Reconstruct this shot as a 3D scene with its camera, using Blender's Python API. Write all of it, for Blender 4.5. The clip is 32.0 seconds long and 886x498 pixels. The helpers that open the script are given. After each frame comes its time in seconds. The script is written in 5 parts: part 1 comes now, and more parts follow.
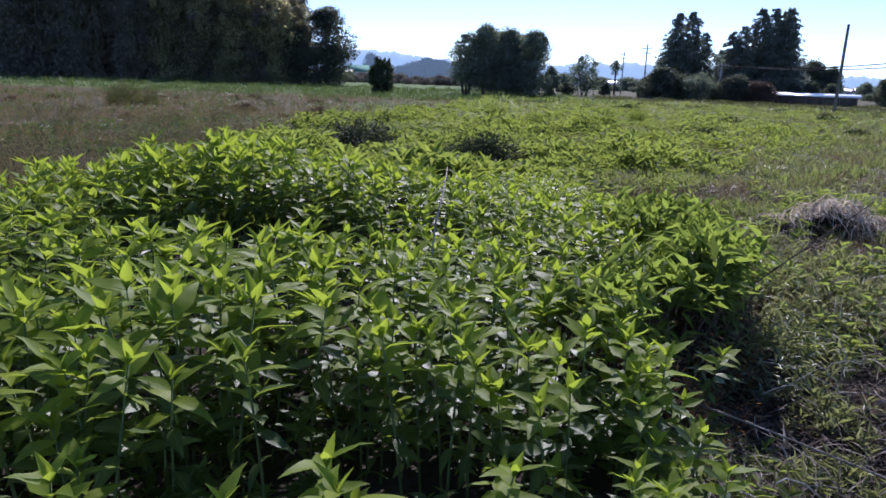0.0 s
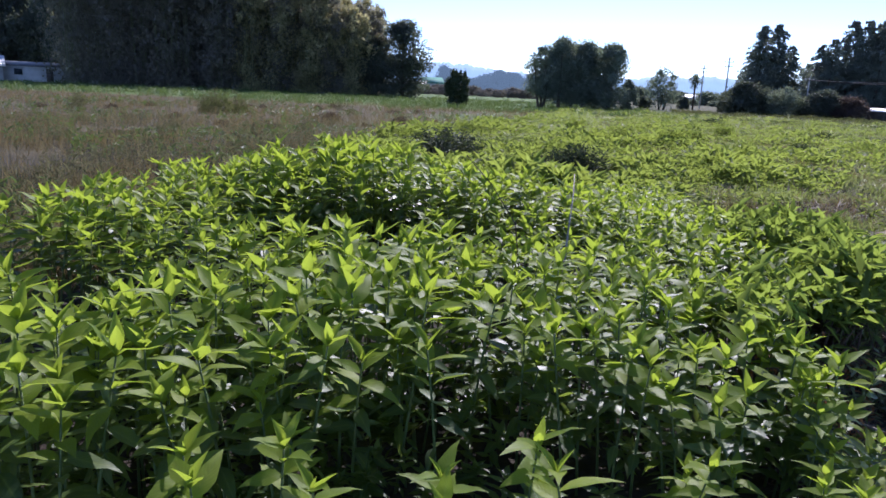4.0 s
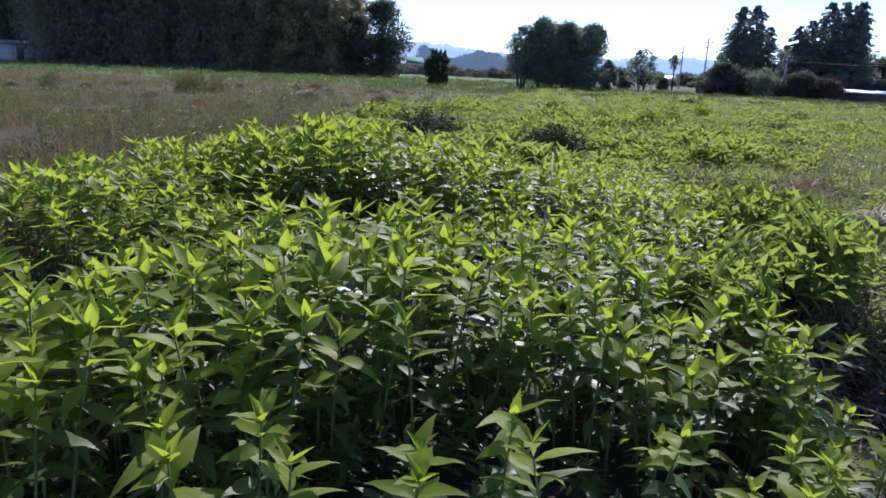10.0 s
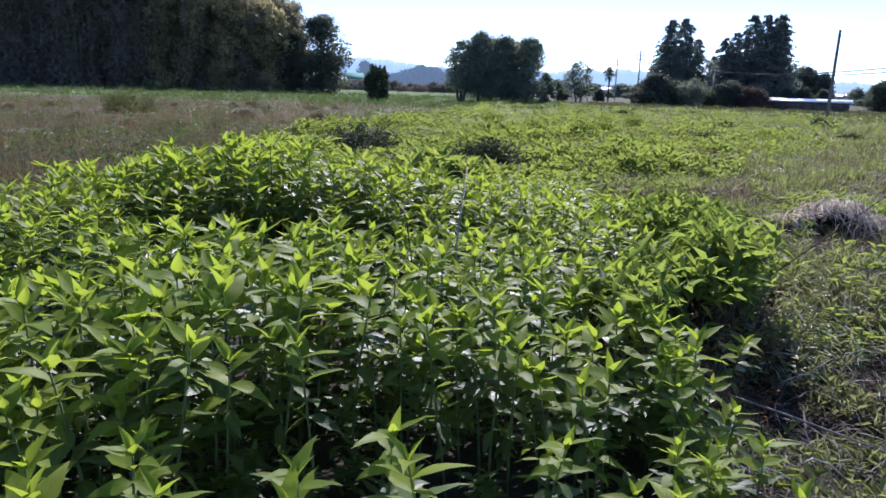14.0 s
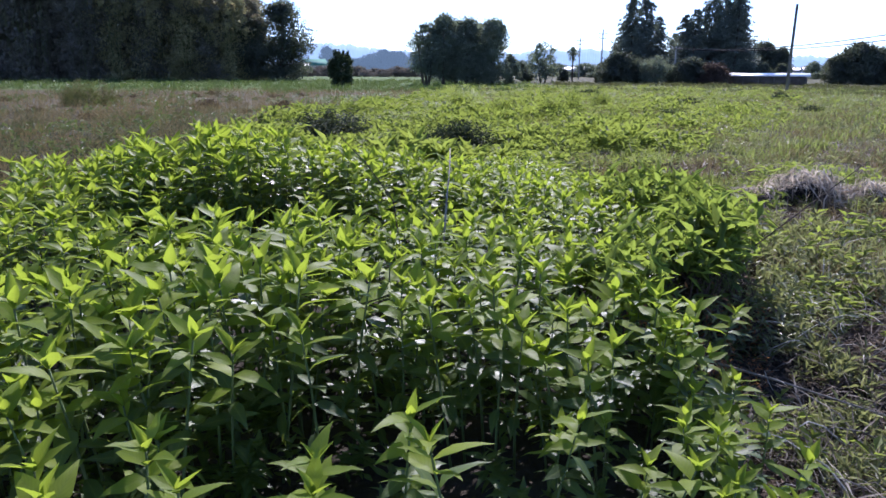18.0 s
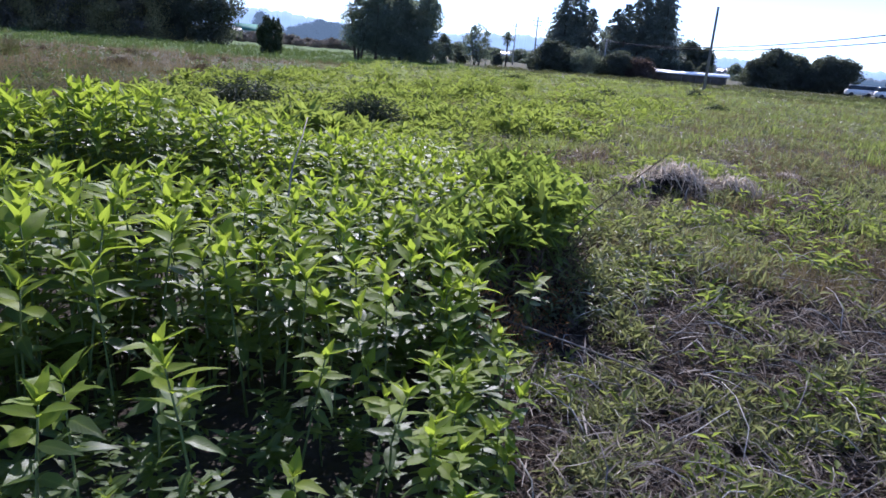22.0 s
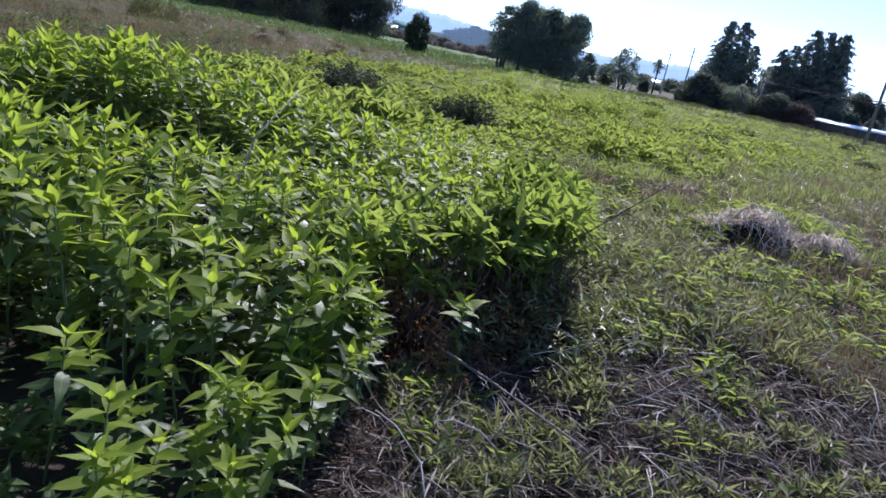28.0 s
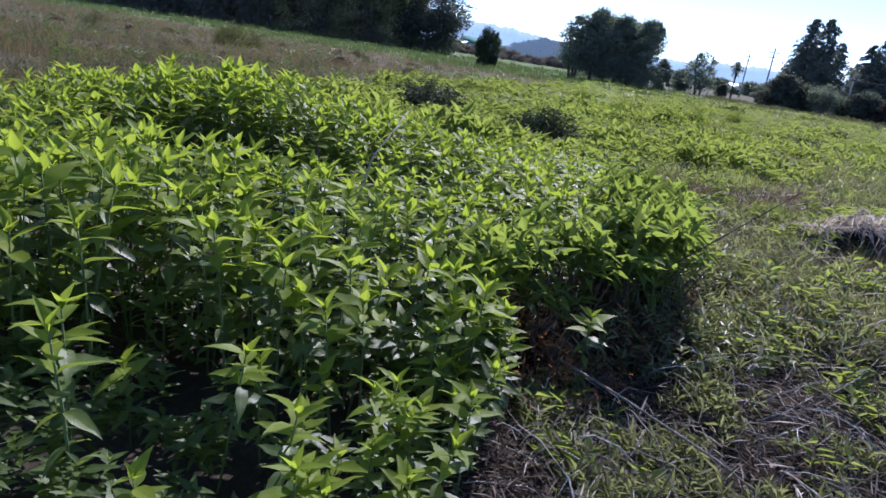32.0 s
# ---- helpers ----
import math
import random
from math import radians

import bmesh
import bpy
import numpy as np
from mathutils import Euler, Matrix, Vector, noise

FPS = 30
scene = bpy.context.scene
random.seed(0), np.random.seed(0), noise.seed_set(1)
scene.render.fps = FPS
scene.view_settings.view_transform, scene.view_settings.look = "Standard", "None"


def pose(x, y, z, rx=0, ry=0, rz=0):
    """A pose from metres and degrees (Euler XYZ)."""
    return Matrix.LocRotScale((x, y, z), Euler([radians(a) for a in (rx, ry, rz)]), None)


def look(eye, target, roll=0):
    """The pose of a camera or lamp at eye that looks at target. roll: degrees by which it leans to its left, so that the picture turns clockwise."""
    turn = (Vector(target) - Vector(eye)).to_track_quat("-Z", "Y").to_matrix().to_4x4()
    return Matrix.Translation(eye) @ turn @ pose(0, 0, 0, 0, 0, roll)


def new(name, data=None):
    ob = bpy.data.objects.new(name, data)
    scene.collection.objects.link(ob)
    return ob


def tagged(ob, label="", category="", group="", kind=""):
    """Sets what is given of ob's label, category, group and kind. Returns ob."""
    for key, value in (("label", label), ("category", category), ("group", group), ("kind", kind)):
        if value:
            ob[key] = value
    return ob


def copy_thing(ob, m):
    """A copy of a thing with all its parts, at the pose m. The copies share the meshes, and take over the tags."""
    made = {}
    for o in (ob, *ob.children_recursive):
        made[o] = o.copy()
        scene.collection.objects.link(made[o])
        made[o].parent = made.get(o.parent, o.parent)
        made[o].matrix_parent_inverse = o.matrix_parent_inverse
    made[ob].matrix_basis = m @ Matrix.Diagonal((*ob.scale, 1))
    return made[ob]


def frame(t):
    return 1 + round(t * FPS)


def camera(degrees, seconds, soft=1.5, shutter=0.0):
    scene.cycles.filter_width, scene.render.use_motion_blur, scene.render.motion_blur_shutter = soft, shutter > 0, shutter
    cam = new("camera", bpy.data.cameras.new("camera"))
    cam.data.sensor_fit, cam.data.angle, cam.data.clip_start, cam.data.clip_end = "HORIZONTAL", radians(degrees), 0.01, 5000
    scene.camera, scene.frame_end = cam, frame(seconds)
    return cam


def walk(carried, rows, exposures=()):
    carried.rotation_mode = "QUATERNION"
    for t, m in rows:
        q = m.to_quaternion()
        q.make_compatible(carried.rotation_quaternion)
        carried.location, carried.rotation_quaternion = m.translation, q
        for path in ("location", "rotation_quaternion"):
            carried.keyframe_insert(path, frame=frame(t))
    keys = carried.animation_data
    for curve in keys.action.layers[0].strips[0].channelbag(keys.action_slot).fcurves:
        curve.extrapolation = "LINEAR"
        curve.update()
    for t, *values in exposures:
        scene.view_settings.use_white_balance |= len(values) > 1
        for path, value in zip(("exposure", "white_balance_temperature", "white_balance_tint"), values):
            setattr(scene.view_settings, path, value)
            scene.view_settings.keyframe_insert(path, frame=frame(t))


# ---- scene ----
cam = camera(65.5, 32.0, soft=1.6)
PATH = [
    (0, (0.0, 0.0, 1.6), (0.013, 1.942, 1.123), 2.06),
    (0.5, (-0.208, -0.03, 1.598), (-0.298, 1.914, 1.136), -0.10),
    (1, (-0.323, -0.061, 1.586), (-0.384, 1.892, 1.157), 4.14),
    (1.5, (-0.349, -0.072, 1.576), (-0.441, 1.877, 1.136), 3.31),
    (2, (-0.354, -0.064, 1.568), (-0.451, 1.881, 1.11), 2.40),
    (2.5, (-0.361, -0.067, 1.57), (-0.52, 1.878, 1.131), 2.72),
    (3, (-0.348, -0.084, 1.57), (-0.512, 1.864, 1.145), 2.66),
    (3.5, (-0.359, -0.101, 1.562), (-0.551, 1.838, 1.111), 2.28),
    (5.5, (-0.411, -0.132, 1.549), (-0.533, 1.812, 1.097), 3.86),
    (6, (-0.412, -0.123, 1.546), (-0.536, 1.817, 1.077), 3.90),
    (6.5, (-0.408, -0.119, 1.545), (-0.534, 1.819, 1.07), 3.56),
    (7, (-0.405, -0.115, 1.543), (-0.51, 1.821, 1.05), 3.29),
    (7.5, (-0.421, -0.114, 1.541), (-0.544, 1.818, 1.038), 3.40),
    (8, (-0.435, -0.119, 1.542), (-0.61, 1.81, 1.044), 3.29),
    (8.5, (-0.442, -0.129, 1.544), (-0.633, 1.799, 1.047), 3.87),
    (9, (-0.455, -0.146, 1.55), (-0.641, 1.792, 1.094), 5.30),
    (9.5, (-0.467, -0.144, 1.538), (-0.645, 1.787, 1.051), 6.33),
    (10, (-0.363, -0.122, 1.541), (-0.485, 1.81, 1.039), 2.72),
    (10.5, (-0.194, -0.118, 1.559), (-0.154, 1.812, 1.035), 0.27),
    (11, (-0.158, -0.113, 1.561), (-0.02, 1.818, 1.061), 0.86),
    (11.5, (-0.234, -0.106, 1.563), (-0.096, 1.835, 1.104), 1.15),
    (12, (-0.307, -0.124, 1.557), (-0.157, 1.826, 1.139), 0.65),
    (12.5, (-0.315, -0.125, 1.554), (-0.148, 1.821, 1.124), 2.25),
    (13, (-0.26, -0.118, 1.556), (-0.078, 1.827, 1.126), 2.00),
    (13.5, (-0.194, -0.117, 1.556), (-0.138, 1.832, 1.113), 1.86),
    (14, (-0.169, -0.114, 1.559), (-0.141, 1.832, 1.102), 1.82),
    (14.5, (-0.23, -0.118, 1.547), (-0.252, 1.828, 1.087), 2.64),
    (16.5, (-0.385, -0.158, 1.519), (-0.353, 1.79, 1.065), 3.76),
    (17, (-0.384, -0.171, 1.517), (-0.298, 1.777, 1.072), 3.73),
    (17.5, (-0.353, -0.13, 1.514), (-0.127, 1.797, 1.027), 4.96),
    (18, (-0.275, -0.097, 1.54), (-0.16, 1.836, 1.041), 0.31),
    (18.5, (-0.233, -0.117, 1.544), (-0.1, 1.822, 1.073), -1.90),
    (19, (-0.257, -0.14, 1.548), (-0.141, 1.812, 1.128), 0.03),
    (19.5, (-0.308, -0.139, 1.534), (-0.269, 1.807, 1.076), 2.11),
    (20, (-0.355, -0.128, 1.529), (-0.36, 1.819, 1.07), 2.89),
    (20.5, (-0.343, -0.118, 1.518), (-0.327, 1.824, 1.04), 3.14),
    (21, (-0.216, -0.167, 1.519), (-0.157, 1.765, 1.007), 2.86),
    (21.5, (0.072, -0.302, 1.542), (0.27, 1.616, 1.012), 3.14),
    (22, (0.232, -0.418, 1.554), (0.552, 1.479, 1.005), 4.62),
    (22.5, (0.341, -0.422, 1.566), (0.738, 1.457, 1.006), 5.75),
    (23, (0.501, -0.277, 1.55), (0.849, 1.606, 0.973), 10.57),
    (23.5, (0.732, -0.225, 1.534), (0.965, 1.682, 0.979), 7.23),
    (24, (0.962, -0.345, 1.545), (0.908, 1.575, 0.989), 9.22),
    (24.5, (1.063, -0.365, 1.555), (1.028, 1.554, 0.993), 8.69),
    (25, (1.072, -0.225, 1.544), (1.198, 1.697, 1.005), 11.86),
    (25.5, (1.044, -0.085, 1.529), (1.141, 1.833, 0.971), 11.90),
    (27.5, (1.136, 0.011, 1.506), (1.071, 1.917, 0.904), 13.68),
    (28, (1.191, 0.012, 1.512), (1.17, 1.931, 0.947), 11.50),
    (28.5, (1.213, 0.011, 1.521), (1.168, 1.935, 0.977), 10.44),
    (29, (1.22, 0.004, 1.531), (1.197, 1.949, 1.062), 9.40),
    (29.5, (1.195, -0.015, 1.539), (1.193, 1.94, 1.119), 8.19),
    (30, (1.135, -0.048, 1.543), (1.188, 1.907, 1.12), 8.16),
    (30.5, (1.056, -0.084, 1.546), (1.108, 1.871, 1.131), 8.65),
    (31, (0.999, -0.093, 1.535), (0.971, 1.856, 1.084), 8.98),
    (31.5, (0.969, -0.058, 1.528), (0.82, 1.872, 1.023), 8.61),
    (32, (0.952, -0.054, 1.496), (0.72, 1.851, 0.933), 8.70),
]
EXPOSURES = [(t, e + 0.25, 5760 if t < 20 else 5680, 27) for t, e in ((0, 0.05), (3, 0.24), (6, 0.38), (10, 0.25), (13, 0.41), (15, 0.38), (17, 0.37), (19, 0.47), (21, 0.4), (23, 0.4), (28, 0.36), (32, 0.3))]
walk(cam, [(t, look(eye, target, roll)) for t, eye, target, roll in PATH], EXPOSURES)

# ---- light ----
SUN_AZ, SUN_EL = 9.0, 37.0
world = bpy.data.worlds.new("sky")
scene.world = world
world.use_nodes = True
wn, wl = world.node_tree.nodes, world.node_tree.links
sky = wn.new("ShaderNodeTexSky")
sky.sky_type, sky.sun_disc = "NISHITA", False
sky.sun_elevation, sky.sun_rotation = radians(SUN_EL), radians(SUN_AZ)
sky.altitude, sky.air_density, sky.dust_density, sky.ozone_density = 3500, 1.0, 0.8, 3.0
wl.new(sky.outputs[0], wn["Background"].inputs[0])
wn["Background"].inputs[1].default_value = 0.15

sun_data = bpy.data.lights.new("sun", "SUN")
sun_data.energy, sun_data.angle, sun_data.color = 4.8, radians(0.6), (1.0, 0.95, 0.88)
sun = new("sun", sun_data)
ssa, ssc = math.sin(radians(SUN_AZ)), math.cos(radians(SUN_AZ))
sce, sse = math.cos(radians(SUN_EL)), math.sin(radians(SUN_EL))
sun.matrix_world = look((60 * ssa * sce, 60 * ssc * sce, 60 * sse), (0, 0, 0))


# ---- materials ----
def nodes_of(name):
    m = bpy.data.materials.new(name)
    m.use_nodes = True
    return m, m.node_tree.nodes, m.node_tree.links, m.node_tree.nodes["Principled BSDF"]


def ramp_of(n, stops):
    r = n.new("ShaderNodeValToRGB")
    e = r.color_ramp.elements
    e[0].position, e[0].color = stops[0][0], (*stops[0][1], 1)
    e[1].position, e[1].color = stops[-1][0], (*stops[-1][1], 1)
    for p, c in stops[1:-1]:
        k = e.new(p)
        k.color = (*c, 1)
    return r


def leaf_mat(name, stops, glow, through_mix=0.5, rough=0.42, island=True, scale=14.0, gloss=0.5, veins=False, grain=0.62):
    """Foliage: varied colour leaf by leaf, blotches, and light that comes through the blade."""
    m, n, l, b = nodes_of(name)
    src = n.new("ShaderNodeNewGeometry").outputs["Random Per Island"] if island else n.new("ShaderNodeObjectInfo").outputs["Random"]
    geo = n.new("ShaderNodeTexCoord")
    tex = n.new("ShaderNodeTexNoise")
    tex.inputs["Scale"].default_value, tex.inputs["Detail"].default_value = scale, 4
    l.new(geo.outputs["Object"], tex.inputs["Vector"])
    mixer = n.new("ShaderNodeMath")
    mixer.operation = "MULTIPLY_ADD"
    mixer.inputs[1].default_value = 0.55 if grain > 0.5 else 1.5
    l.new(tex.outputs["Fac"], mixer.inputs[0])
    off = n.new("ShaderNodeMath")
    off.operation = "MULTIPLY_ADD"
    off.inputs[1].default_value, off.inputs[2].default_value = grain, 0.21 - grain * 0.5
    l.new(src, off.inputs[0])
    if grain < 0.5:
        off.inputs[2].default_value = -0.25 - grain * 0.5
    l.new(off.outputs[0], mixer.inputs[2])
    r = ramp_of(n, stops)
    l.new(mixer.outputs[0], r.inputs[0])
    tone = r.outputs[0]
    height = None
    if veins:
        at_vein = n.new("ShaderNodeAttribute")
        at_vein.attribute_name = "vein"
        parts = n.new("ShaderNodeSeparateXYZ")
        l.new(at_vein.outputs["Vector"], parts.inputs[0])

        def calc(op, a0, b0):
            k = n.new("ShaderNodeMath")
            k.operation = op
            for i, v in enumerate((a0, b0)):
                if isinstance(v, (int, float)):
                    k.inputs[i].default_value = v
                else:
                    l.new(v, k.inputs[i])
            return k.outputs[0]
        rib = calc("POWER", parts.outputs[0], 9.0)
        wave = calc("SINE", calc("ADD", calc("MULTIPLY", parts.outputs[1], 62.0), calc("MULTIPLY", parts.outputs[0], 16.0)), 0.0)
        height = calc("ADD", calc("MULTIPLY", wave, 0.5), calc("MULTIPLY", rib, -1.5))
        pale = n.new("ShaderNodeMix")
        pale.data_type = "RGBA"
        l.new(calc("MULTIPLY", rib, 0.65), pale.inputs[0])
        l.new(tone, pale.inputs[6])
        pale.inputs[7].default_value = (0.22, 0.28, 0.06, 1)
        shade = n.new("ShaderNodeMix")
        shade.data_type, shade.blend_type = "RGBA", "MULTIPLY"
        l.new(calc("ADD", calc("MULTIPLY", wave, 0.14), 0.14), shade.inputs[0])
        l.new(pale.outputs[2], shade.inputs[6])
        shade.inputs[7].default_value = (0.55, 0.62, 0.55, 1)
        tone = shade.outputs[2]
    l.new(tone, b.inputs["Base Color"])
    b.inputs["Roughness"].default_value = rough
    b.inputs["Specular IOR Level"].default_value = gloss
    bump = n.new("ShaderNodeBump")
    bump.inputs["Strength"].default_value, bump.inputs["Distance"].default_value = 0.12, 0.004
    fine = n.new("ShaderNodeTexNoise")
    fine.inputs["Scale"].default_value = scale * 9
    l.new(geo.outputs["Object"], fine.inputs["Vector"])
    l.new(height if veins else fine.outputs["Fac"], bump.inputs["Height"])
    if veins:
        bump.inputs["Strength"].default_value, bump.inputs["Distance"].default_value = 0.28, 0.001
    l.new(bump.outputs[0], b.inputs["Normal"])
    if through_mix > 0:
        tr = n.new("ShaderNodeBsdfTranslucent")
        hue = n.new("ShaderNodeMix")
        hue.data_type, hue.blend_type = "RGBA", "MIX"
        hue.inputs[0].default_value = 0.6
        l.new(tone, hue.inputs[6])
        hue.inputs[7].default_value = (*glow, 1)
        l.new(hue.outputs[2], tr.inputs["Color"])
        mx = n.new("ShaderNodeMixShader")
        mx.inputs[0].default_value = through_mix
        l.new(b.outputs[0], mx.inputs[1])
        l.new(tr.outputs[0], mx.inputs[2])
        l.new(mx.outputs[0], n["Material Output"].inputs[0])
    return m


def solid_mat(name, stops, rough=0.8, scale=6.0, bump=0.4, dist=0.02, metal=0.0, stretch=(1, 1, 1)):
    m, n, l, b = nodes_of(name)
    co = n.new("ShaderNodeTexCoord")
    mp = n.new("ShaderNodeMapping")
    mp.inputs["Scale"].default_value = stretch
    l.new(co.outputs["Object"], mp.inputs["Vector"])
    big = n.new("ShaderNodeTexNoise")
    big.inputs["Scale"].default_value, big.inputs["Detail"].default_value = scale, 6
    l.new(mp.outputs[0], big.inputs["Vector"])
    r = ramp_of(n, stops)
    l.new(big.outputs["Fac"], r.inputs[0])
    l.new(r.outputs[0], b.inputs["Base Color"])
    fine = n.new("ShaderNodeTexNoise")
    fine.inputs["Scale"].default_value = scale * 8
    l.new(mp.outputs[0], fine.inputs["Vector"])
    bp = n.new("ShaderNodeBump")
    bp.inputs["Strength"].default_value, bp.inputs["Distance"].default_value = bump, dist
    l.new(fine.outputs["Fac"], bp.inputs["Height"])
    l.new(bp.outputs[0], b.inputs["Normal"])
    b.inputs["Roughness"].default_value, b.inputs["Metallic"].default_value = rough, metal
    return m


G1, G2, G3 = (0.042, 0.077, 0.026), (0.078, 0.13, 0.036), (0.128, 0.186, 0.046)
LEAF = [(0.15, G1), (0.5, G2), (0.85, G3)]
M_leaf = leaf_mat("weed_leaf", LEAF, (0.36, 0.47, 0.05), 0.44, 0.45, gloss=0.34, veins=True)
M_leaf_one = leaf_mat("weed_leaf_single", LEAF, (0.36, 0.47, 0.05), 0.44, 0.45, gloss=0.34, veins=True, island=False)
YOUNG = [(0.15, (0.165, 0.24, 0.028)), (0.5, (0.22, 0.295, 0.034)), (0.85, (0.28, 0.35, 0.042))]
M_young = leaf_mat("young_weed_leaf", YOUNG, (0.46, 0.59, 0.045), 0.54, 0.5, gloss=0.16, veins=True)
M_young_one = leaf_mat("young_weed_leaf_single", YOUNG, (0.46, 0.59, 0.045), 0.54, 0.5, gloss=0.16, veins=True, island=False)
M_stem = solid_mat("weed_stem", [(0.3, (0.07, 0.13, 0.03)), (0.7, (0.13, 0.16, 0.05))], 0.6, 30)
M_carpet = leaf_mat("low_weed_leaf", [(0.1, (0.028, 0.05, 0.012)), (0.5, (0.11, 0.16, 0.038)), (0.9, (0.215, 0.26, 0.085))], (0.47, 0.58, 0.08), 0.52, 0.6, gloss=0.15)
# Dark leaf of the evergreen; also paints the shaded hollows in the weed carpet.
M_bush = leaf_mat("shrub_and_shade_leaf", [(0.1, (0.024, 0.038, 0.022)), (0.9, (0.07, 0.09, 0.05))], (0.12, 0.16, 0.05), 0.2, 0.75, gloss=0.12)
M_grass = leaf_mat("green_grass_blade", [(0.05, (0.045, 0.075, 0.018)), (0.5, (0.135, 0.185, 0.055)), (0.78, (0.235, 0.26, 0.11)), (0.95, (0.42, 0.4, 0.27))], (0.45, 0.53, 0.11), 0.48, 0.65, gloss=0.12)
M_straw = leaf_mat("dry_straw", [(0.1, (0.03, 0.022, 0.018)), (0.4, (0.1, 0.08, 0.064)), (0.68, (0.24, 0.2, 0.16)), (0.92, (0.64, 0.58, 0.48))], (0.5, 0.44, 0.3), 0.3, 0.55, gloss=0.2)
M_tan = leaf_mat("dry_meadow_grass", [(0.05, (0.065, 0.052, 0.026)), (0.5, (0.155, 0.125, 0.06)), (0.95, (0.31, 0.245, 0.13))], (0.34, 0.265, 0.11), 0.32, 0.8, gloss=0.1)
M_grey = leaf_mat("grey_green_weed", [(0.05, (0.06, 0.065, 0.032)), (0.4, (0.1, 0.105, 0.05)), (0.7, (0.15, 0.14, 0.08)), (0.95, (0.3, 0.27, 0.2))], (0.26, 0.25, 0.11), 0.35, 0.85, gloss=0.08)
M_meadow = leaf_mat("meadow_grass", [(0.05, (0.04, 0.07, 0.02)), (0.5, (0.07, 0.112, 0.032)), (0.95, (0.13, 0.165, 0.055))], (0.19, 0.27, 0.05), 0.36, 0.6, scale=0.3, grain=0.3)
M_olive = leaf_mat("olive_field_grass", [(0.05, (0.04, 0.05, 0.02)), (0.5, (0.085, 0.1, 0.036)), (0.95, (0.17, 0.17, 0.075))], (0.2, 0.22, 0.06), 0.35, 0.7, scale=0.3, gloss=0.08, grain=0.3)
M_heap = leaf_mat("heap_straw", [(0.1, (0.07, 0.056, 0.045)), (0.45, (0.4, 0.34, 0.27)), (0.8, (0.78, 0.71, 0.6))], (0.6, 0.5, 0.36), 0.42, 0.6, gloss=0.15)
M_litter = leaf_mat("dead_leaf_litter", [(0.1, (0.022, 0.013, 0.01)), (0.45, (0.075, 0.052, 0.038)), (0.74, (0.17, 0.125, 0.09)), (0.95, (0.46, 0.38, 0.29))], (0.25, 0.2, 0.14), 0.2, 0.7, gloss=0.2)
M_sprout = leaf_mat("sprout_leaf", [(0.1, (0.024, 0.036, 0.018)), (0.4, (0.08, 0.105, 0.042)), (0.7, (0.18, 0.205, 0.09)), (0.92, (0.44, 0.43, 0.31))], (0.48, 0.52, 0.16), 0.4, 0.45, gloss=0.4)
M_fine = leaf_mat("fine_weed_leaf", [(0.05, (0.05, 0.085, 0.03)), (0.5, (0.105, 0.155, 0.042)), (0.95, (0.185, 0.235, 0.066))], (0.43, 0.56, 0.065), 0.52, 0.55, gloss=0.16)
M_brown = leaf_mat("matted_dead_grass", [(0.05, (0.035, 0.028, 0.018)), (0.5, (0.075, 0.06, 0.038)), (0.95, (0.14, 0.115, 0.075))], (0.18, 0.12, 0.06), 0.25, 0.8)
M_dead = leaf_mat("withered_leaf", [(0.05, (0.06, 0.042, 0.035)), (0.5, (0.13, 0.095, 0.075)), (0.85, (0.2, 0.15, 0.12)), (0.97, (0.4, 0.36, 0.28))], (0.3, 0.2, 0.12), 0.35, 0.7)
M_scrub = leaf_mat("dry_scrub", [(0.1, (0.13, 0.115, 0.095)), (0.5, (0.21, 0.185, 0.155)), (0.9, (0.31, 0.28, 0.23))], (0.25, 0.22, 0.15), 0.25, 0.8, scale=0.4, gloss=0.08, grain=0.3)
M_rust = leaf_mat("rust_dead_weed", [(0.05, (0.18, 0.07, 0.03)), (0.5, (0.34, 0.15, 0.06)), (0.95, (0.5, 0.26, 0.11))], (0.6, 0.26, 0.08), 0.35, 0.7)
# Bamboo green lifted towards grey-purple: the veil of haze is in the colour.
M_bamboo = leaf_mat("hazed_bamboo_leaf", [(0.15, (0.1, 0.096, 0.1)), (0.5, (0.16, 0.155, 0.145)), (0.75, (0.22, 0.205, 0.17)), (0.95, (0.32, 0.28, 0.2))], (0.4, 0.38, 0.16), 0.42, 0.6, scale=0.28, gloss=0.2, grain=0.3)
# Lit copy of the bamboo leaf: sun on the plumes is in its colour.
M_lit_plume = leaf_mat("sunlit_bamboo_leaf", [(0.15, (0.09, 0.095, 0.07)), (0.5, (0.28, 0.27, 0.16)), (0.75, (0.45, 0.41, 0.24)), (0.95, (0.58, 0.5, 0.31))], (0.68, 0.63, 0.27), 0.54, 0.6, scale=0.28, gloss=0.2, grain=0.3)
# Pale bluish green: haze over the far trees is painted into the leaf.
M_tree = leaf_mat("hazed_broad_leaf", [(0.05, (0.1, 0.125, 0.115)), (0.5, (0.165, 0.2, 0.165)), (0.95, (0.25, 0.285, 0.21))], (0.3, 0.36, 0.16), 0.42, 0.7, scale=0.5, gloss=0.12, grain=0.3)
M_hedge = leaf_mat("hedge_leaf", [(0.05, (0.05, 0.06, 0.058)), (0.5, (0.085, 0.1, 0.088)), (0.95, (0.15, 0.165, 0.12))], (0.2, 0.24, 0.1), 0.35, 0.7, scale=0.5, gloss=0.12, grain=0.3)
M_russet = leaf_mat("russet_hedge_leaf", [(0.05, (0.05, 0.04, 0.042)), (0.5, (0.085, 0.066, 0.06)), (0.95, (0.13, 0.1, 0.08))], (0.2, 0.14, 0.08), 0.3, 0.7, scale=0.5, gloss=0.1, grain=0.3)
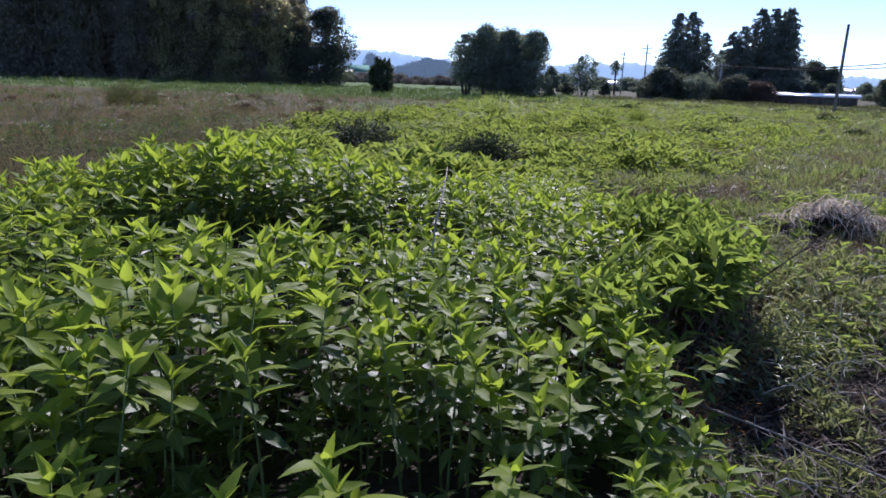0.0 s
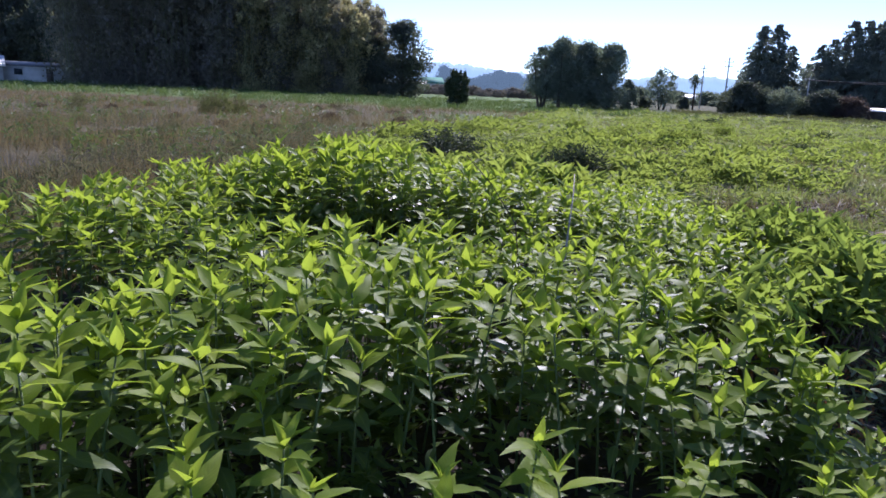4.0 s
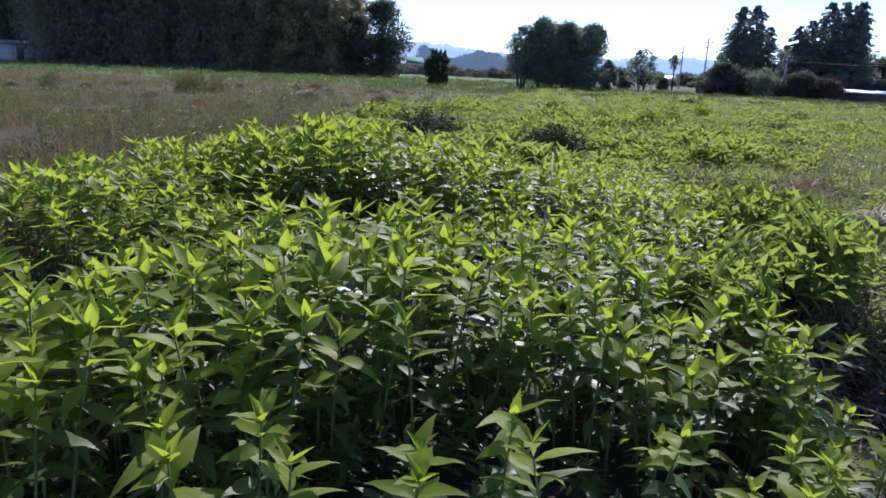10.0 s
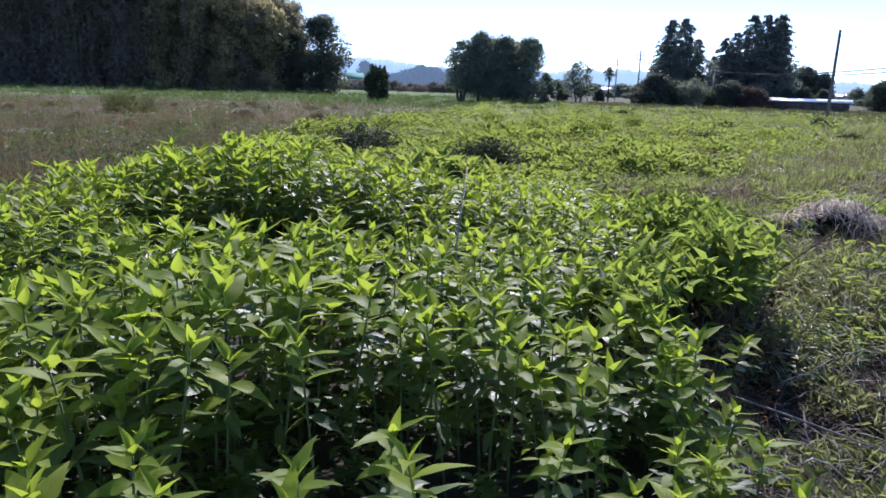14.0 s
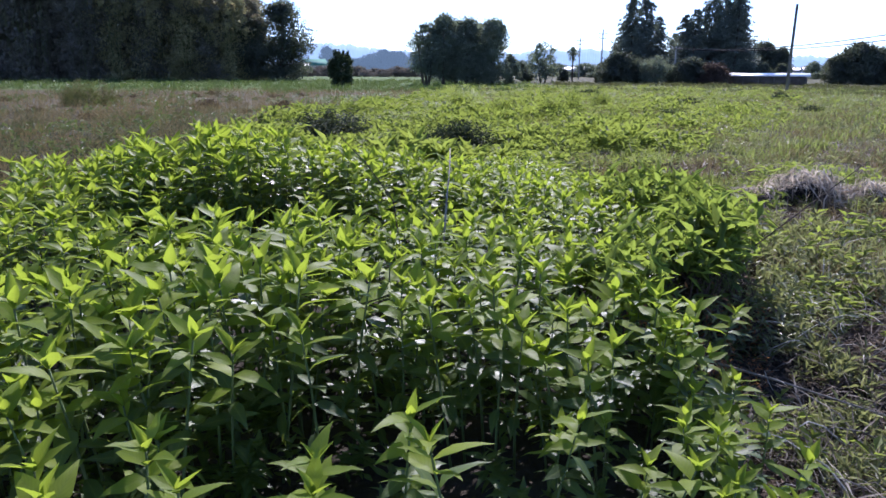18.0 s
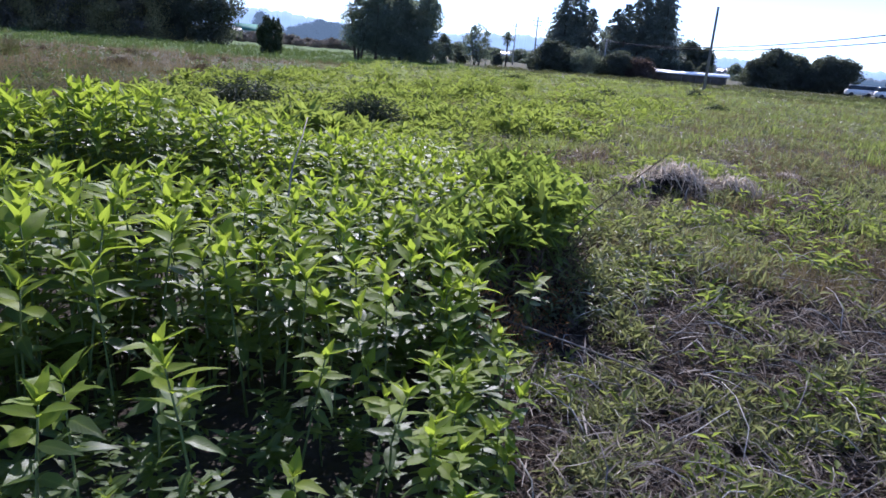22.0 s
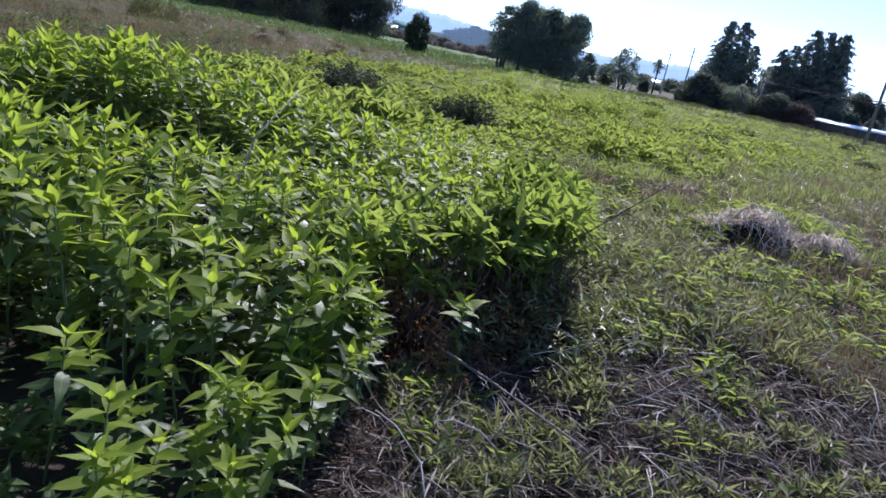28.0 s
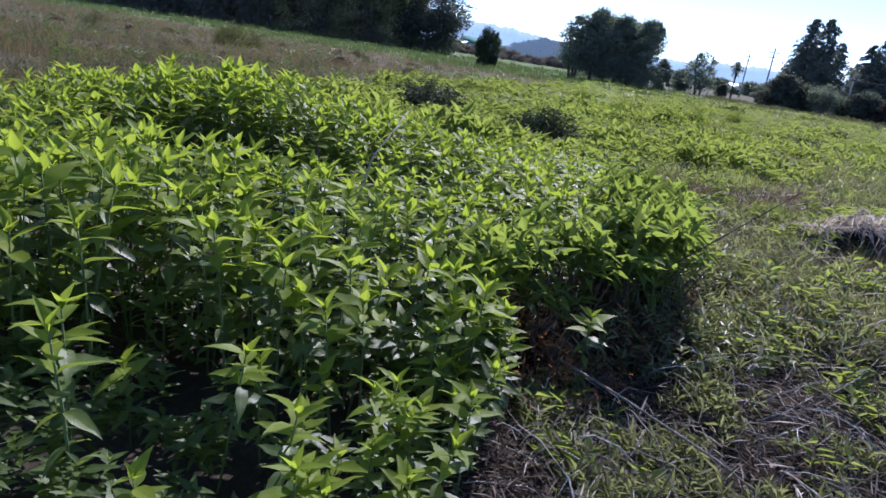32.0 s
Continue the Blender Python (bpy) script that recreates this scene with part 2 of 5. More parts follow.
# Needles are lifted and blued for haze as well.
M_cedar = leaf_mat("hazed_cedar_needles", [(0.05, (0.1, 0.125, 0.12)), (0.5, (0.16, 0.195, 0.175)), (0.95, (0.24, 0.27, 0.22))], (0.24, 0.29, 0.16), 0.38, 0.6, scale=0.5, gloss=0.25)
M_bark = solid_mat("bark", [(0.3, (0.05, 0.04, 0.03)), (0.7, (0.13, 0.105, 0.08))], 0.9, 3, 0.8, 0.03, stretch=(1, 1, 0.2))
M_culm = solid_mat("bamboo_culm", [(0.3, (0.1, 0.13, 0.05)), (0.7, (0.2, 0.21, 0.1))], 0.5, 2)
M_stalk = solid_mat("dead_stalk", [(0.3, (0.16, 0.13, 0.1)), (0.7, (0.36, 0.32, 0.26))], 0.8, 25, stretch=(1, 1, 0.2))
M_twig = solid_mat("dark_twig", [(0.3, (0.045, 0.03, 0.02)), (0.7, (0.1, 0.065, 0.045))], 0.85, 25)
# Near-black earth: the shade inside the heap's hollow is in this colour.
M_earth = solid_mat("shade_dark_earth", [(0.3, (0.012, 0.009, 0.008)), (0.7, (0.035, 0.027, 0.022))], 0.95, 9, 0.9, 0.04)
M_pale = solid_mat("bleached_stalk", [(0.3, (0.33, 0.3, 0.25)), (0.7, (0.56, 0.53, 0.46))], 0.7, 25, stretch=(1, 1, 0.2))
M_wood = solid_mat("weathered_pole", [(0.3, (0.11, 0.1, 0.09)), (0.7, (0.2, 0.18, 0.165))], 0.85, 2.5, 0.5, 0.01, stretch=(1, 1, 0.08))
M_conc = solid_mat("concrete_pole", [(0.3, (0.3, 0.3, 0.29)), (0.7, (0.42, 0.41, 0.4))], 0.8, 3)
M_wire = solid_mat("cable", [(0.3, (0.012, 0.012, 0.012)), (0.7, (0.025, 0.025, 0.025))], 1.0, 3)
M_roofw = solid_mat("pale_sheet_roof", [(0.3, (0.6, 0.61, 0.62)), (0.7, (0.78, 0.78, 0.78))], 0.35, 2, 0.15, 0.01)
M_wallw = solid_mat("pale_wall", [(0.3, (0.42, 0.43, 0.44)), (0.7, (0.58, 0.59, 0.6))], 0.7, 1.2)
M_walld = solid_mat("dark_board_wall", [(0.3, (0.06, 0.05, 0.04)), (0.7, (0.12, 0.1, 0.085))], 0.85, 2)
M_roofd = solid_mat("grey_tile_roof", [(0.3, (0.1, 0.11, 0.125)), (0.7, (0.19, 0.2, 0.22))], 0.5, 3)
M_roofg = solid_mat("green_sheet_roof", [(0.3, (0.04, 0.17, 0.13)), (0.7, (0.07, 0.24, 0.18))], 0.9, 3)
M_white = solid_mat("white_car_paint", [(0.3, (0.75, 0.75, 0.75)), (0.7, (0.8, 0.8, 0.8))], 0.25, 1, 0.02)
M_dark = solid_mat("dark_rubber", [(0.3, (0.02, 0.02, 0.02)), (0.7, (0.05, 0.05, 0.05))], 0.6, 3)
gm, _, _, gb = nodes_of("window_glass")
gb.inputs["Base Color"].default_value = (0.03, 0.04, 0.05, 1)
gb.inputs["Roughness"].default_value = 0.08
M_glass = gm


# Distance material: the air's blue haze is put in as emitted colour.
def haze_glow_mat(name, colour, strength):
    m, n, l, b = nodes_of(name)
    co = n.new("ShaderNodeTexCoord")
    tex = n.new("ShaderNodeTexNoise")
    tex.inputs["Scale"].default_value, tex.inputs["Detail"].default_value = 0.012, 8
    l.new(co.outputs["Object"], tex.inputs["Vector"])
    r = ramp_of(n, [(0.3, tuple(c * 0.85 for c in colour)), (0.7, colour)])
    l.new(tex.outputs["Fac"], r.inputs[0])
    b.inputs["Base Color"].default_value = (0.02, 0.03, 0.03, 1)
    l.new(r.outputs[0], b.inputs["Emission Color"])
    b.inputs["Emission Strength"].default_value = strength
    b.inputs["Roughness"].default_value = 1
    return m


M_hill = haze_glow_mat("hazy_hills", (0.33, 0.5, 0.72), 1.0)
M_hill_near = haze_glow_mat("hazy_wooded_hill", (0.09, 0.14, 0.195), 1.0)


# ---- mesh building ----
def ground_z(x, y):
    """Height of the ground at a place: a nearly flat field with shallow bumps."""
    x, y = np.asarray(x, float), np.asarray(y, float)
    near = 1.0 / (1.0 + (np.hypot(x, y) / 25.0) ** 2)
    return near * (0.035 * np.sin(1.7 * x + 0.6 * y) + 0.03 * np.sin(0.9 * y - 1.3 * x + 1.0) + 0.02 * np.sin(3.1 * x + 2.3 * y))


def raw_mesh(name, V, F, material, smooth=True):
    V, F = np.asarray(V, np.float32), np.asarray(F, np.int32)
    me = bpy.data.meshes.new(name)
    k = F.shape[1]
    me.vertices.add(len(V))
    me.vertices.foreach_set("co", V.ravel())
    me.loops.add(F.size)
    me.loops.foreach_set("vertex_index", F.ravel())
    me.polygons.add(len(F))
    me.polygons.foreach_set("loop_start", np.arange(0, F.size, k, dtype=np.int32))
    me.polygons.foreach_set("loop_total", np.full(len(F), k, np.int32))
    me.update(calc_edges=True)
    if smooth:
        me.polygons.foreach_set("use_smooth", np.ones(len(F), bool))
    me.materials.append(material)
    if material in (M_leaf, M_leaf_one, M_young, M_young_one):
        pattern = [(1.0 if k == 1 else 0.0, i / 5, 0.0) for i in range(5) for k in range(3)] + [(1.0, 1.0, 0.0)]
        me.attributes.new("vein", "FLOAT_VECTOR", "POINT").data.foreach_set("vector", np.tile(np.array(pattern, np.float32), (len(V) // 16, 1)).ravel())
    return me


def joined(pieces):
    V, F, base = [], [], 0
    for v, f in pieces:
        V.append(np.asarray(v, float)), F.append(np.asarray(f, int) + base)
        base += len(v)
    return np.concatenate(V), np.concatenate(F)


def turns(yaw, tilt, roll=None):
    """N matrices: roll about the blade's own axis, then tilt about x, then turn about z."""
    yaw, tilt = np.asarray(yaw, float), np.asarray(tilt, float)
    cz, sz, cx, sx = np.cos(yaw), np.sin(yaw), np.cos(tilt), np.sin(tilt)
    o, z = np.ones_like(yaw), np.zeros_like(yaw)
    Z = np.stack([np.stack([cz, -sz, z], -1), np.stack([sz, cz, z], -1), np.stack([z, z, o], -1)], -2)
    X = np.stack([np.stack([o, z, z], -1), np.stack([z, cx, -sx], -1), np.stack([z, sx, cx], -1)], -2)
    out = Z @ X
    if roll is not None:
        cy, sy = np.cos(roll), np.sin(roll)
        out = out @ np.stack([np.stack([cy, z, sy], -1), np.stack([z, o, z], -1), np.stack([-sy, z, cy], -1)], -2)
    return out


def scatter(shape, pos, M, size):
    """One shape, many times: (V, F) at places pos, with turns M and sizes."""
    V, F = shape
    size = np.asarray(size, float)
    size = size[:, None, None] if size.ndim == 1 else size[:, None, :]
    out = np.einsum("nij,nkj->nki", M, V[None] * size) + np.asarray(pos)[:, None, :]
    return out.reshape(-1, 3), (F[None] + (np.arange(len(pos)) * len(V))[:, None, None]).reshape(-1, F.shape[1])


def blade(length, width, stations=5, fold=0.25, droop=0.3, peak=0.4, wave=0.0):
    """A leaf along +y from the origin, folded along its midrib, its tip drooping; triangles."""
    V, F = [], []
    for i in range(stations):
        u = i / stations
        w = width * 0.5 * (math.sin(math.pi * min(1, u / peak) * 0.5) if u < peak else 1 - ((u - peak) / (1 - peak)) ** 1.2)
        w = max(w, width * 0.06)
        z = length * (0.12 * u - droop * u * u) + wave * math.sin(u * 9) * width
        V += [(-w, length * u, z + w * fold * 2), (0, length * u, z), (w, length * u, z + w * fold * 2)]
    V.append((0, length, length * (0.12 - droop)))
    for i in range(stations - 1):
        a = 3 * i
        F += [(a, a + 1, a + 4), (a, a + 4, a + 3), (a + 1, a + 2, a + 5), (a + 1, a + 5, a + 4)]
    a = 3 * (stations - 1)
    F += [(a, a + 1, a + 3), (a + 1, a + 2, a + 3)]
    return np.array(V), np.array(F)


def small_leaf(length, width, fold, droop):
    """A small leaf of two faces that meet along the midrib."""
    V = [(0, 0, 0), (-width / 2, length * 0.4, width * fold), (0, length, -droop * length), (width / 2, length * 0.4, width * fold)]
    return np.array(V, float), np.array([(0, 3, 2), (0, 2, 1)])


def grass_blade(length, width, bend):
    """An upright blade of grass: three stations, leaning over; triangles."""
    V = [(-width / 2, 0, 0), (width / 2, 0, 0), (-width * 0.4, bend * 0.3, length * 0.5), (width * 0.4, bend * 0.3, length * 0.5), (0, bend, length * (1 - abs(bend) / length * 0.4))]
    return np.array(V, float), np.array([(0, 1, 3), (0, 3, 2), (2, 3, 4)])


def tube(points, radii, sides=6):
    """A tapered round bar along points; triangles."""
    V, F = [], []
    P = [Vector(p) for p in points]
    for i, p in enumerate(P):
        d = (P[min(i + 1, len(P) - 1)] - P[max(i - 1, 0)]).normalized()
        a = d.orthogonal().normalized()
        b = d.cross(a)
        for s in range(sides):
            g = 2 * math.pi * s / sides
            V.append(tuple(p + (a * math.cos(g) + b * math.sin(g)) * radii[i]))
    for i in range(len(P) - 1):
        for s in range(sides):
            a, b = i * sides + s, i * sides + (s + 1) % sides
            F += [(a, b, b + sides), (a, b + sides, a + sides)]
    n = len(V)
    V += [tuple(P[0]), tuple(P[-1])]
    for s in range(sides):
        e = (len(P) - 1) * sides
        F += [(n, (s + 1) % sides, s), (n + 1, e + s, e + (s + 1) % sides)]
    return np.array(V, float), np.array(F)


def box(x0, x1, y0, y1, z0, z1):
    V = [(x, y, z) for z in (z0, z1) for y in (y0, y1) for x in (x0, x1)]
    Q = [(0, 2, 3, 1), (4, 5, 7, 6), (0, 1, 5, 4), (1, 3, 7, 5), (3, 2, 6, 7), (2, 0, 4, 6)]
    return np.array(V, float), np.array([t for a, b, c, d in Q for t in ((a, b, c), (a, c, d))])


def part(name, shape, material, parent=None, label="", smooth=True):
    ob = new(name, raw_mesh(name, shape[0], shape[1], material, smooth))
    if parent is not None:
        ob.parent = parent
    return tagged(ob, label)


def thing(name, label, category, group="", x=0, y=0, z=None, turn=0.0, scale=1.0):
    ob = new(name)
    ob.empty_display_size = 0.1
    ob.matrix_basis = Matrix.Translation((x, y, float(ground_z(x, y)) if z is None else z)) @ Matrix.Rotation(turn, 4, "Z") @ Matrix.Scale(scale, 4)
    return tagged(ob, label, category, group)


def at(az, d):
    """A place by its bearing from straight ahead, in degrees to the right, and its distance."""
    return d * math.sin(radians(az)) - 0.2, d * math.cos(radians(az)) - 0.1


def stuff(name, shape, material, label, category):
    return tagged(part(name, shape, material), label, category, kind="stuff")


# ---- edges of the weed bed and the fields ----
def right_edge(y):
    return np.interp(y, (0.5, 1.5, 2.0, 2.6, 2.85, 3.0, 3.3, 3.65, 4.2, 5.0, 6.0, 8.0), (0.55, 0.78, 0.92, 0.95, 0.94, 0.93, 1.06, 1.66, 1.88, 1.96, 1.92, 1.64))


def left_edge(y):
    return np.interp(y, (0.5, 2.1, 3.7, 4.8, 7.4, 10.9, 20.0, 26.0, 32.0, 37.0, 42.0, 60.0), (-2.6, -2.9, -3.5, -3.4, -3.7, -3.6, -4.3, -3.9, -2.5, -0.9, 0.5, 3.5))


def canopy(x, y):
    """Height of the weed bed's leaf tops."""
    x, y = np.asarray(x, float), np.asarray(y, float)
    h = 0.775 + 0.075 * np.clip(-x - 0.2, -1.2, 1.1) + 0.04 * np.sin(2.3 * x + 1.1 * y)
    h += 0.19 * np.exp(-(((x + 1.75) / 1.25) ** 2 + ((y - 5.9) / 0.9) ** 2))
    h -= 0.5 * np.exp(-(((x + 1.35) / 1.0) ** 2 + ((y - 4.6) / 0.62) ** 2))
    h -= 0.42 * np.exp(-(((x + 2.6) / 0.75) ** 2 + ((y - 3.05) / 0.38) ** 2))
    h -= 0.2 * np.exp(-(((x + 0.15) / 0.7) ** 2 + ((y - 1.7) / 0.42) ** 2))
    h += 0.05 * np.exp(-(((x + 1.7) / 0.9) ** 2 + ((y - 2.0) / 0.6) ** 2))
    h = h * np.where(x < -0.5, np.interp(y, (1.1, 1.5, 2.0), (0.9, 0.96, 1.0)), np.interp(y, (1.1, 1.5, 1.9, 2.2), (0.48, 0.58, 0.76, 1.0)))
    h = h * np.where(y > 2.9, np.interp(x, (0.9, 1.9), (1.0, 0.84)), 1.0)
    far = np.clip((y - 6.3) / 3.2, 0, 1)
    return h * (1 - far) + far * (0.36 + 0.05 * np.sin(1.3 * x + 0.8 * y))


# ---- ground ----
def build_ground():
    rings = np.concatenate([np.arange(0.3, 12, 0.3), np.geomspace(12, 3500, 70)])
    n = 144
    a = np.linspace(0, 2 * np.pi, n, endpoint=False)
    X, Y = np.outer(rings, np.sin(a)).ravel(), np.outer(rings, np.cos(a)).ravel()
    V = np.concatenate([[(0, 0, 0)], np.stack([X, Y, ground_z(X, Y)], 1)])
    V[0, 2] = ground_z(0, 0)
    F = [(0, 1 + (i + 1) % n, 1 + i) for i in range(n)]
    for r in range(len(rings) - 1):
        for i in range(n):
            p, q = 1 + r * n + i, 1 + r * n + (i + 1) % n
            F += [(p, q, q + n), (p, q + n, p + n)]
    m, nn, l, b = nodes_of("field_soil")
    co = nn.new("ShaderNodeTexCoord")
    sep = nn.new("ShaderNodeSeparateXYZ")
    wob = nn.new("ShaderNodeTexNoise")
    wob.inputs["Scale"].default_value, wob.inputs["Detail"].default_value = 0.22, 5
    l.new(co.outputs["Object"], wob.inputs["Vector"])
    shift = nn.new("ShaderNodeVectorMath")
    shift.operation = "MULTIPLY_ADD"
    shift.inputs[1].default_value = (7, 7, 0)
    l.new(wob.outputs["Color"], shift.inputs[0])
    l.new(co.outputs["Object"], shift.inputs[2])
    l.new(shift.outputs[0], sep.inputs[0])

    def math_node(op, a0, b0=None, c0=None, clamp=False):
        k = nn.new("ShaderNodeMath")
        k.operation, k.use_clamp = op, clamp
        for i, v in enumerate((a0, b0, c0)):
            if v is None:
                continue
            if isinstance(v, (int, float)):
                k.inputs[i].default_value = v
            else:
                l.new(v, k.inputs[i])
        return k.outputs[0]

    def colour(scale, stops):
        t = nn.new("ShaderNodeTexNoise")
        t.inputs["Scale"].default_value, t.inputs["Detail"].default_value, t.inputs["Roughness"].default_value = scale, 10, 0.65
        l.new(co.outputs["Object"], t.inputs["Vector"])
        r = ramp_of(nn, stops)
        l.new(t.outputs["Fac"], r.inputs[0])
        return r.outputs[0]

    def mixed(fac, c0, c1):
        k = nn.new("ShaderNodeMix")
        k.data_type = "RGBA"
        l.new(fac, k.inputs[0]), l.new(c0, k.inputs[6]), l.new(c1, k.inputs[7])
        return k.outputs[2]

    x, y = sep.outputs[0], sep.outputs[1]
    soil = colour(1.4, [(0.3, (0.022, 0.018, 0.014)), (0.5, (0.042, 0.035, 0.027)), (0.7, (0.08, 0.068, 0.054))])
    green = colour(0.9, [(0.3, (0.06, 0.1, 0.022)), (0.5, (0.1, 0.15, 0.032)), (0.7, (0.17, 0.2, 0.06))])
    tan = colour(0.8, [(0.3, (0.045, 0.042, 0.022)), (0.5, (0.085, 0.072, 0.038)), (0.7, (0.15, 0.125, 0.07))])
    meadow = colour(0.3, [(0.3, (0.055, 0.1, 0.022)), (0.5, (0.09, 0.15, 0.035)), (0.7, (0.15, 0.2, 0.06))])
    far_in = math_node("MULTIPLY_ADD", y, 0.03, -0.5, True)
    stubble = colour(2.2, [(0.3, (0.05, 0.045, 0.03)), (0.5, (0.1, 0.09, 0.06)), (0.7, (0.18, 0.16, 0.115))])
    open_in = math_node("MULTIPLY", math_node("MULTIPLY_ADD", x, 0.6, -3.2, True), math_node("MULTIPLY_ADD", y, 0.4, -3.4, True))
    soil = mixed(open_in, soil, stubble)
    base = mixed(far_in, soil, green)
    left_in = math_node("MULTIPLY", math_node("ADD", math_node("MULTIPLY_ADD", x, -0.6, -3.2), math_node("MAXIMUM", math_node("MULTIPLY_ADD", y, 0.13, -3.0), 0.0), None, True), math_node("MULTIPLY_ADD", y, -0.15, 9.6, True))
    base = mixed(left_in, base, tan)
    beyond = math_node("MULTIPLY_ADD", y, 0.15, -8.6, True)
    base = mixed(beyond, base, meadow)
    olive = colour(0.5, [(0.3, (0.05, 0.055, 0.026)), (0.5, (0.08, 0.08, 0.036)), (0.7, (0.12, 0.11, 0.055))])
    strip = math_node("MULTIPLY", math_node("MULTIPLY_ADD", x, 0.2, -2.5, True), math_node("MULTIPLY_ADD", y, 0.2, -13.0, True))
    base = mixed(strip, base, olive)
    l.new(base, b.inputs["Base Color"])
    b.inputs["Roughness"].default_value = 0.95
    b.inputs["Specular IOR Level"].default_value = 0.15
    fine = nn.new("ShaderNodeTexNoise")
    fine.inputs["Scale"].default_value, fine.inputs["Detail"].default_value = 9, 8
    l.new(co.outputs["Object"], fine.inputs["Vector"])
    bp = nn.new("ShaderNodeBump")
    bp.inputs["Strength"].default_value, bp.inputs["Distance"].default_value = 0.9, 0.08
    l.new(fine.outputs["Fac"], bp.inputs["Height"])
    l.new(bp.outputs[0], b.inputs["Normal"])
    ob = new("ground", raw_mesh("ground", V, np.array(F), m))
    tagged(ob, "wide flat field of soil, weeds and dry grass", "ground", kind="structure")


build_ground()


# ---- hills ----
def build_ridge(name, dist, profile, material, label, seed, rough):
    """A ridge of hills: profile is a row of (bearing, height in degrees) as they stand on the horizon."""
    rng = np.random.default_rng(seed)
    n = 2400
    bear = np.linspace(profile[0][0], profile[-1][0], n)
    el = np.interp(bear, [p[0] for p in profile], [p[1] for p in profile])
    for f, amp in ((1.3, 0.07), (3.1, 0.06), (7.3, 0.05), (14.1, 0.04), (31.0, 0.03), (57.0, 0.025)):
        el = el + rough * amp * np.sin(bear * f + rng.uniform(0, 6) + 0.8 * np.sin(bear * f * 0.37))
    h = dist * np.tan(np.radians(el)) + 1.5
    az = np.radians(bear)
    V, F = [], []
    for frac, back in ((-0.03, 1.0), (0.55, 1.0), (1.0, 1.02), (-0.03, 1.2)):
        for i in range(n):
            V.append((dist * back * math.sin(az[i]), dist * back * math.cos(az[i]), h[i] * frac * (back if frac > 0 else 1)))
    for j in range(3):
        for i in range(n - 1):
            a = j * n + i
            F += [(a, a + 1, a + n + 1), (a, a + n + 1, a + n)]
    ob = new(name, raw_mesh(name, V, F, material))
    tagged(ob, label, "hill", kind="structure")


# Both ridges glow in a flat haze blue instead of being lit.
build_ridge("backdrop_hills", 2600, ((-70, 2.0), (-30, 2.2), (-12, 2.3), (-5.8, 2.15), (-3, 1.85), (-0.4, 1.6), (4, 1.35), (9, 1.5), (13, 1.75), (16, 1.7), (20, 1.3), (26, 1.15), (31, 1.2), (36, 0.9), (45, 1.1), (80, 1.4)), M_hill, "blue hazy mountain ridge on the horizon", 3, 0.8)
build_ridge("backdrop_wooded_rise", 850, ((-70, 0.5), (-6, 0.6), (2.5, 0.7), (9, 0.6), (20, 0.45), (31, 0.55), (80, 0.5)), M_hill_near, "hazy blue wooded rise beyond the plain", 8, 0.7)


# ---- weed bed ----
def weed_pieces(rng, height, low=0.46, levels=7):
    """Stem and leaves of one tall weed with opposite lance-shaped leaves; leaf tips gather at the top."""
    lean = rng.uniform(-0.05, 0.05, 2)
    pts = [(lean[0] * u * u * 1.0, lean[1] * u * u, height * 0.94 * u) for u in (0, 0.35, 0.7, 1)]
    stem = tube(pts, (0.006, 0.0055, 0.0045, 0.003), 5)
    leaves, young = [], []
    for i in range(levels):
        u = low + (1 - low) * (i / (levels - 1)) ** 0.68
        grow = np.interp(u, (0.2, 0.5, 0.8, 0.93, 1.0), (0.1, 0.135, 0.155, 0.155, 0.135))
        c = np.array((lean[0] * u * u, lean[1] * u * u, height * 0.94 * u))
        for s in (0, 1):
            L = grow * rng.uniform(0.7, 1.15)
            lift = np.interp(u, (0.2, 0.5, 0.75, 0.9, 1.0), (-0.5, -0.2, 0.1, 0.42, 0.75)) + rng.uniform(-0.35, 0.35)
            v, f = blade(L, L * rng.uniform(0.36, 0.47), 5, rng.uniform(0.02, 0.2), rng.uniform(0.15, 0.6), 0.36, rng.uniform(0, 0.1))
            M = turns([math.pi / 2 * i + math.pi * s + rng.uniform(-0.5, 0.5)], [lift], np.array([rng.uniform(-0.45, 0.45)]))[0]
            (young if i >= levels - 3 or (i == levels - 4 and s) else leaves).append((v @ M.T + c, f))
    a = rng.uniform(0, 6.28)
    for s in range(3):
        L = rng.uniform(0.085, 0.13) if s < 2 else 0.055
        v, f = blade(L, L * 0.33, 5, 0.3, 0.12, 0.4)
        M = turns([a + s * 3.14 + rng.uniform(-0.4, 0.4)], [rng.uniform(0.8, 1.15) if s < 2 else 1.4])[0]
        young.append((v @ M.T + np.array((lean[0], lean[1], height * 0.94)), f))
    return stem, leaves, young


wrng = np.random.default_rng(7)
KINDS = [weed_pieces(wrng, 1.0 * h) for h in (0.72, 0.76, 0.7, 0.74, 0.78, 0.68, 0.75, 0.73)]
KINDS += [weed_pieces(wrng, h, 0.8, 5) for h in (0.74, 0.78)]
KIND_H = [0.94 * h + 0.06 for h in (0.72, 0.76, 0.7, 0.74, 0.78, 0.68, 0.75, 0.73, 0.74, 0.78)]

# single plants that stand out before the bed: place and height of the tip
STANDING = ((-0.84, 1.36, 0.66), (-0.29, 1.62, 0.68), (-0.12, 1.4, 0.66), (-0.47, 1.46, 0.6), (0.4, 1.52, 0.56), (-0.95, 1.54, 0.7), (-1.27, 1.55, 0.69), (0.9, 2.1, 0.42), (0.62, 1.78, 0.46), (0.14, 1.72, 0.58))
spots = []
step = 0.148


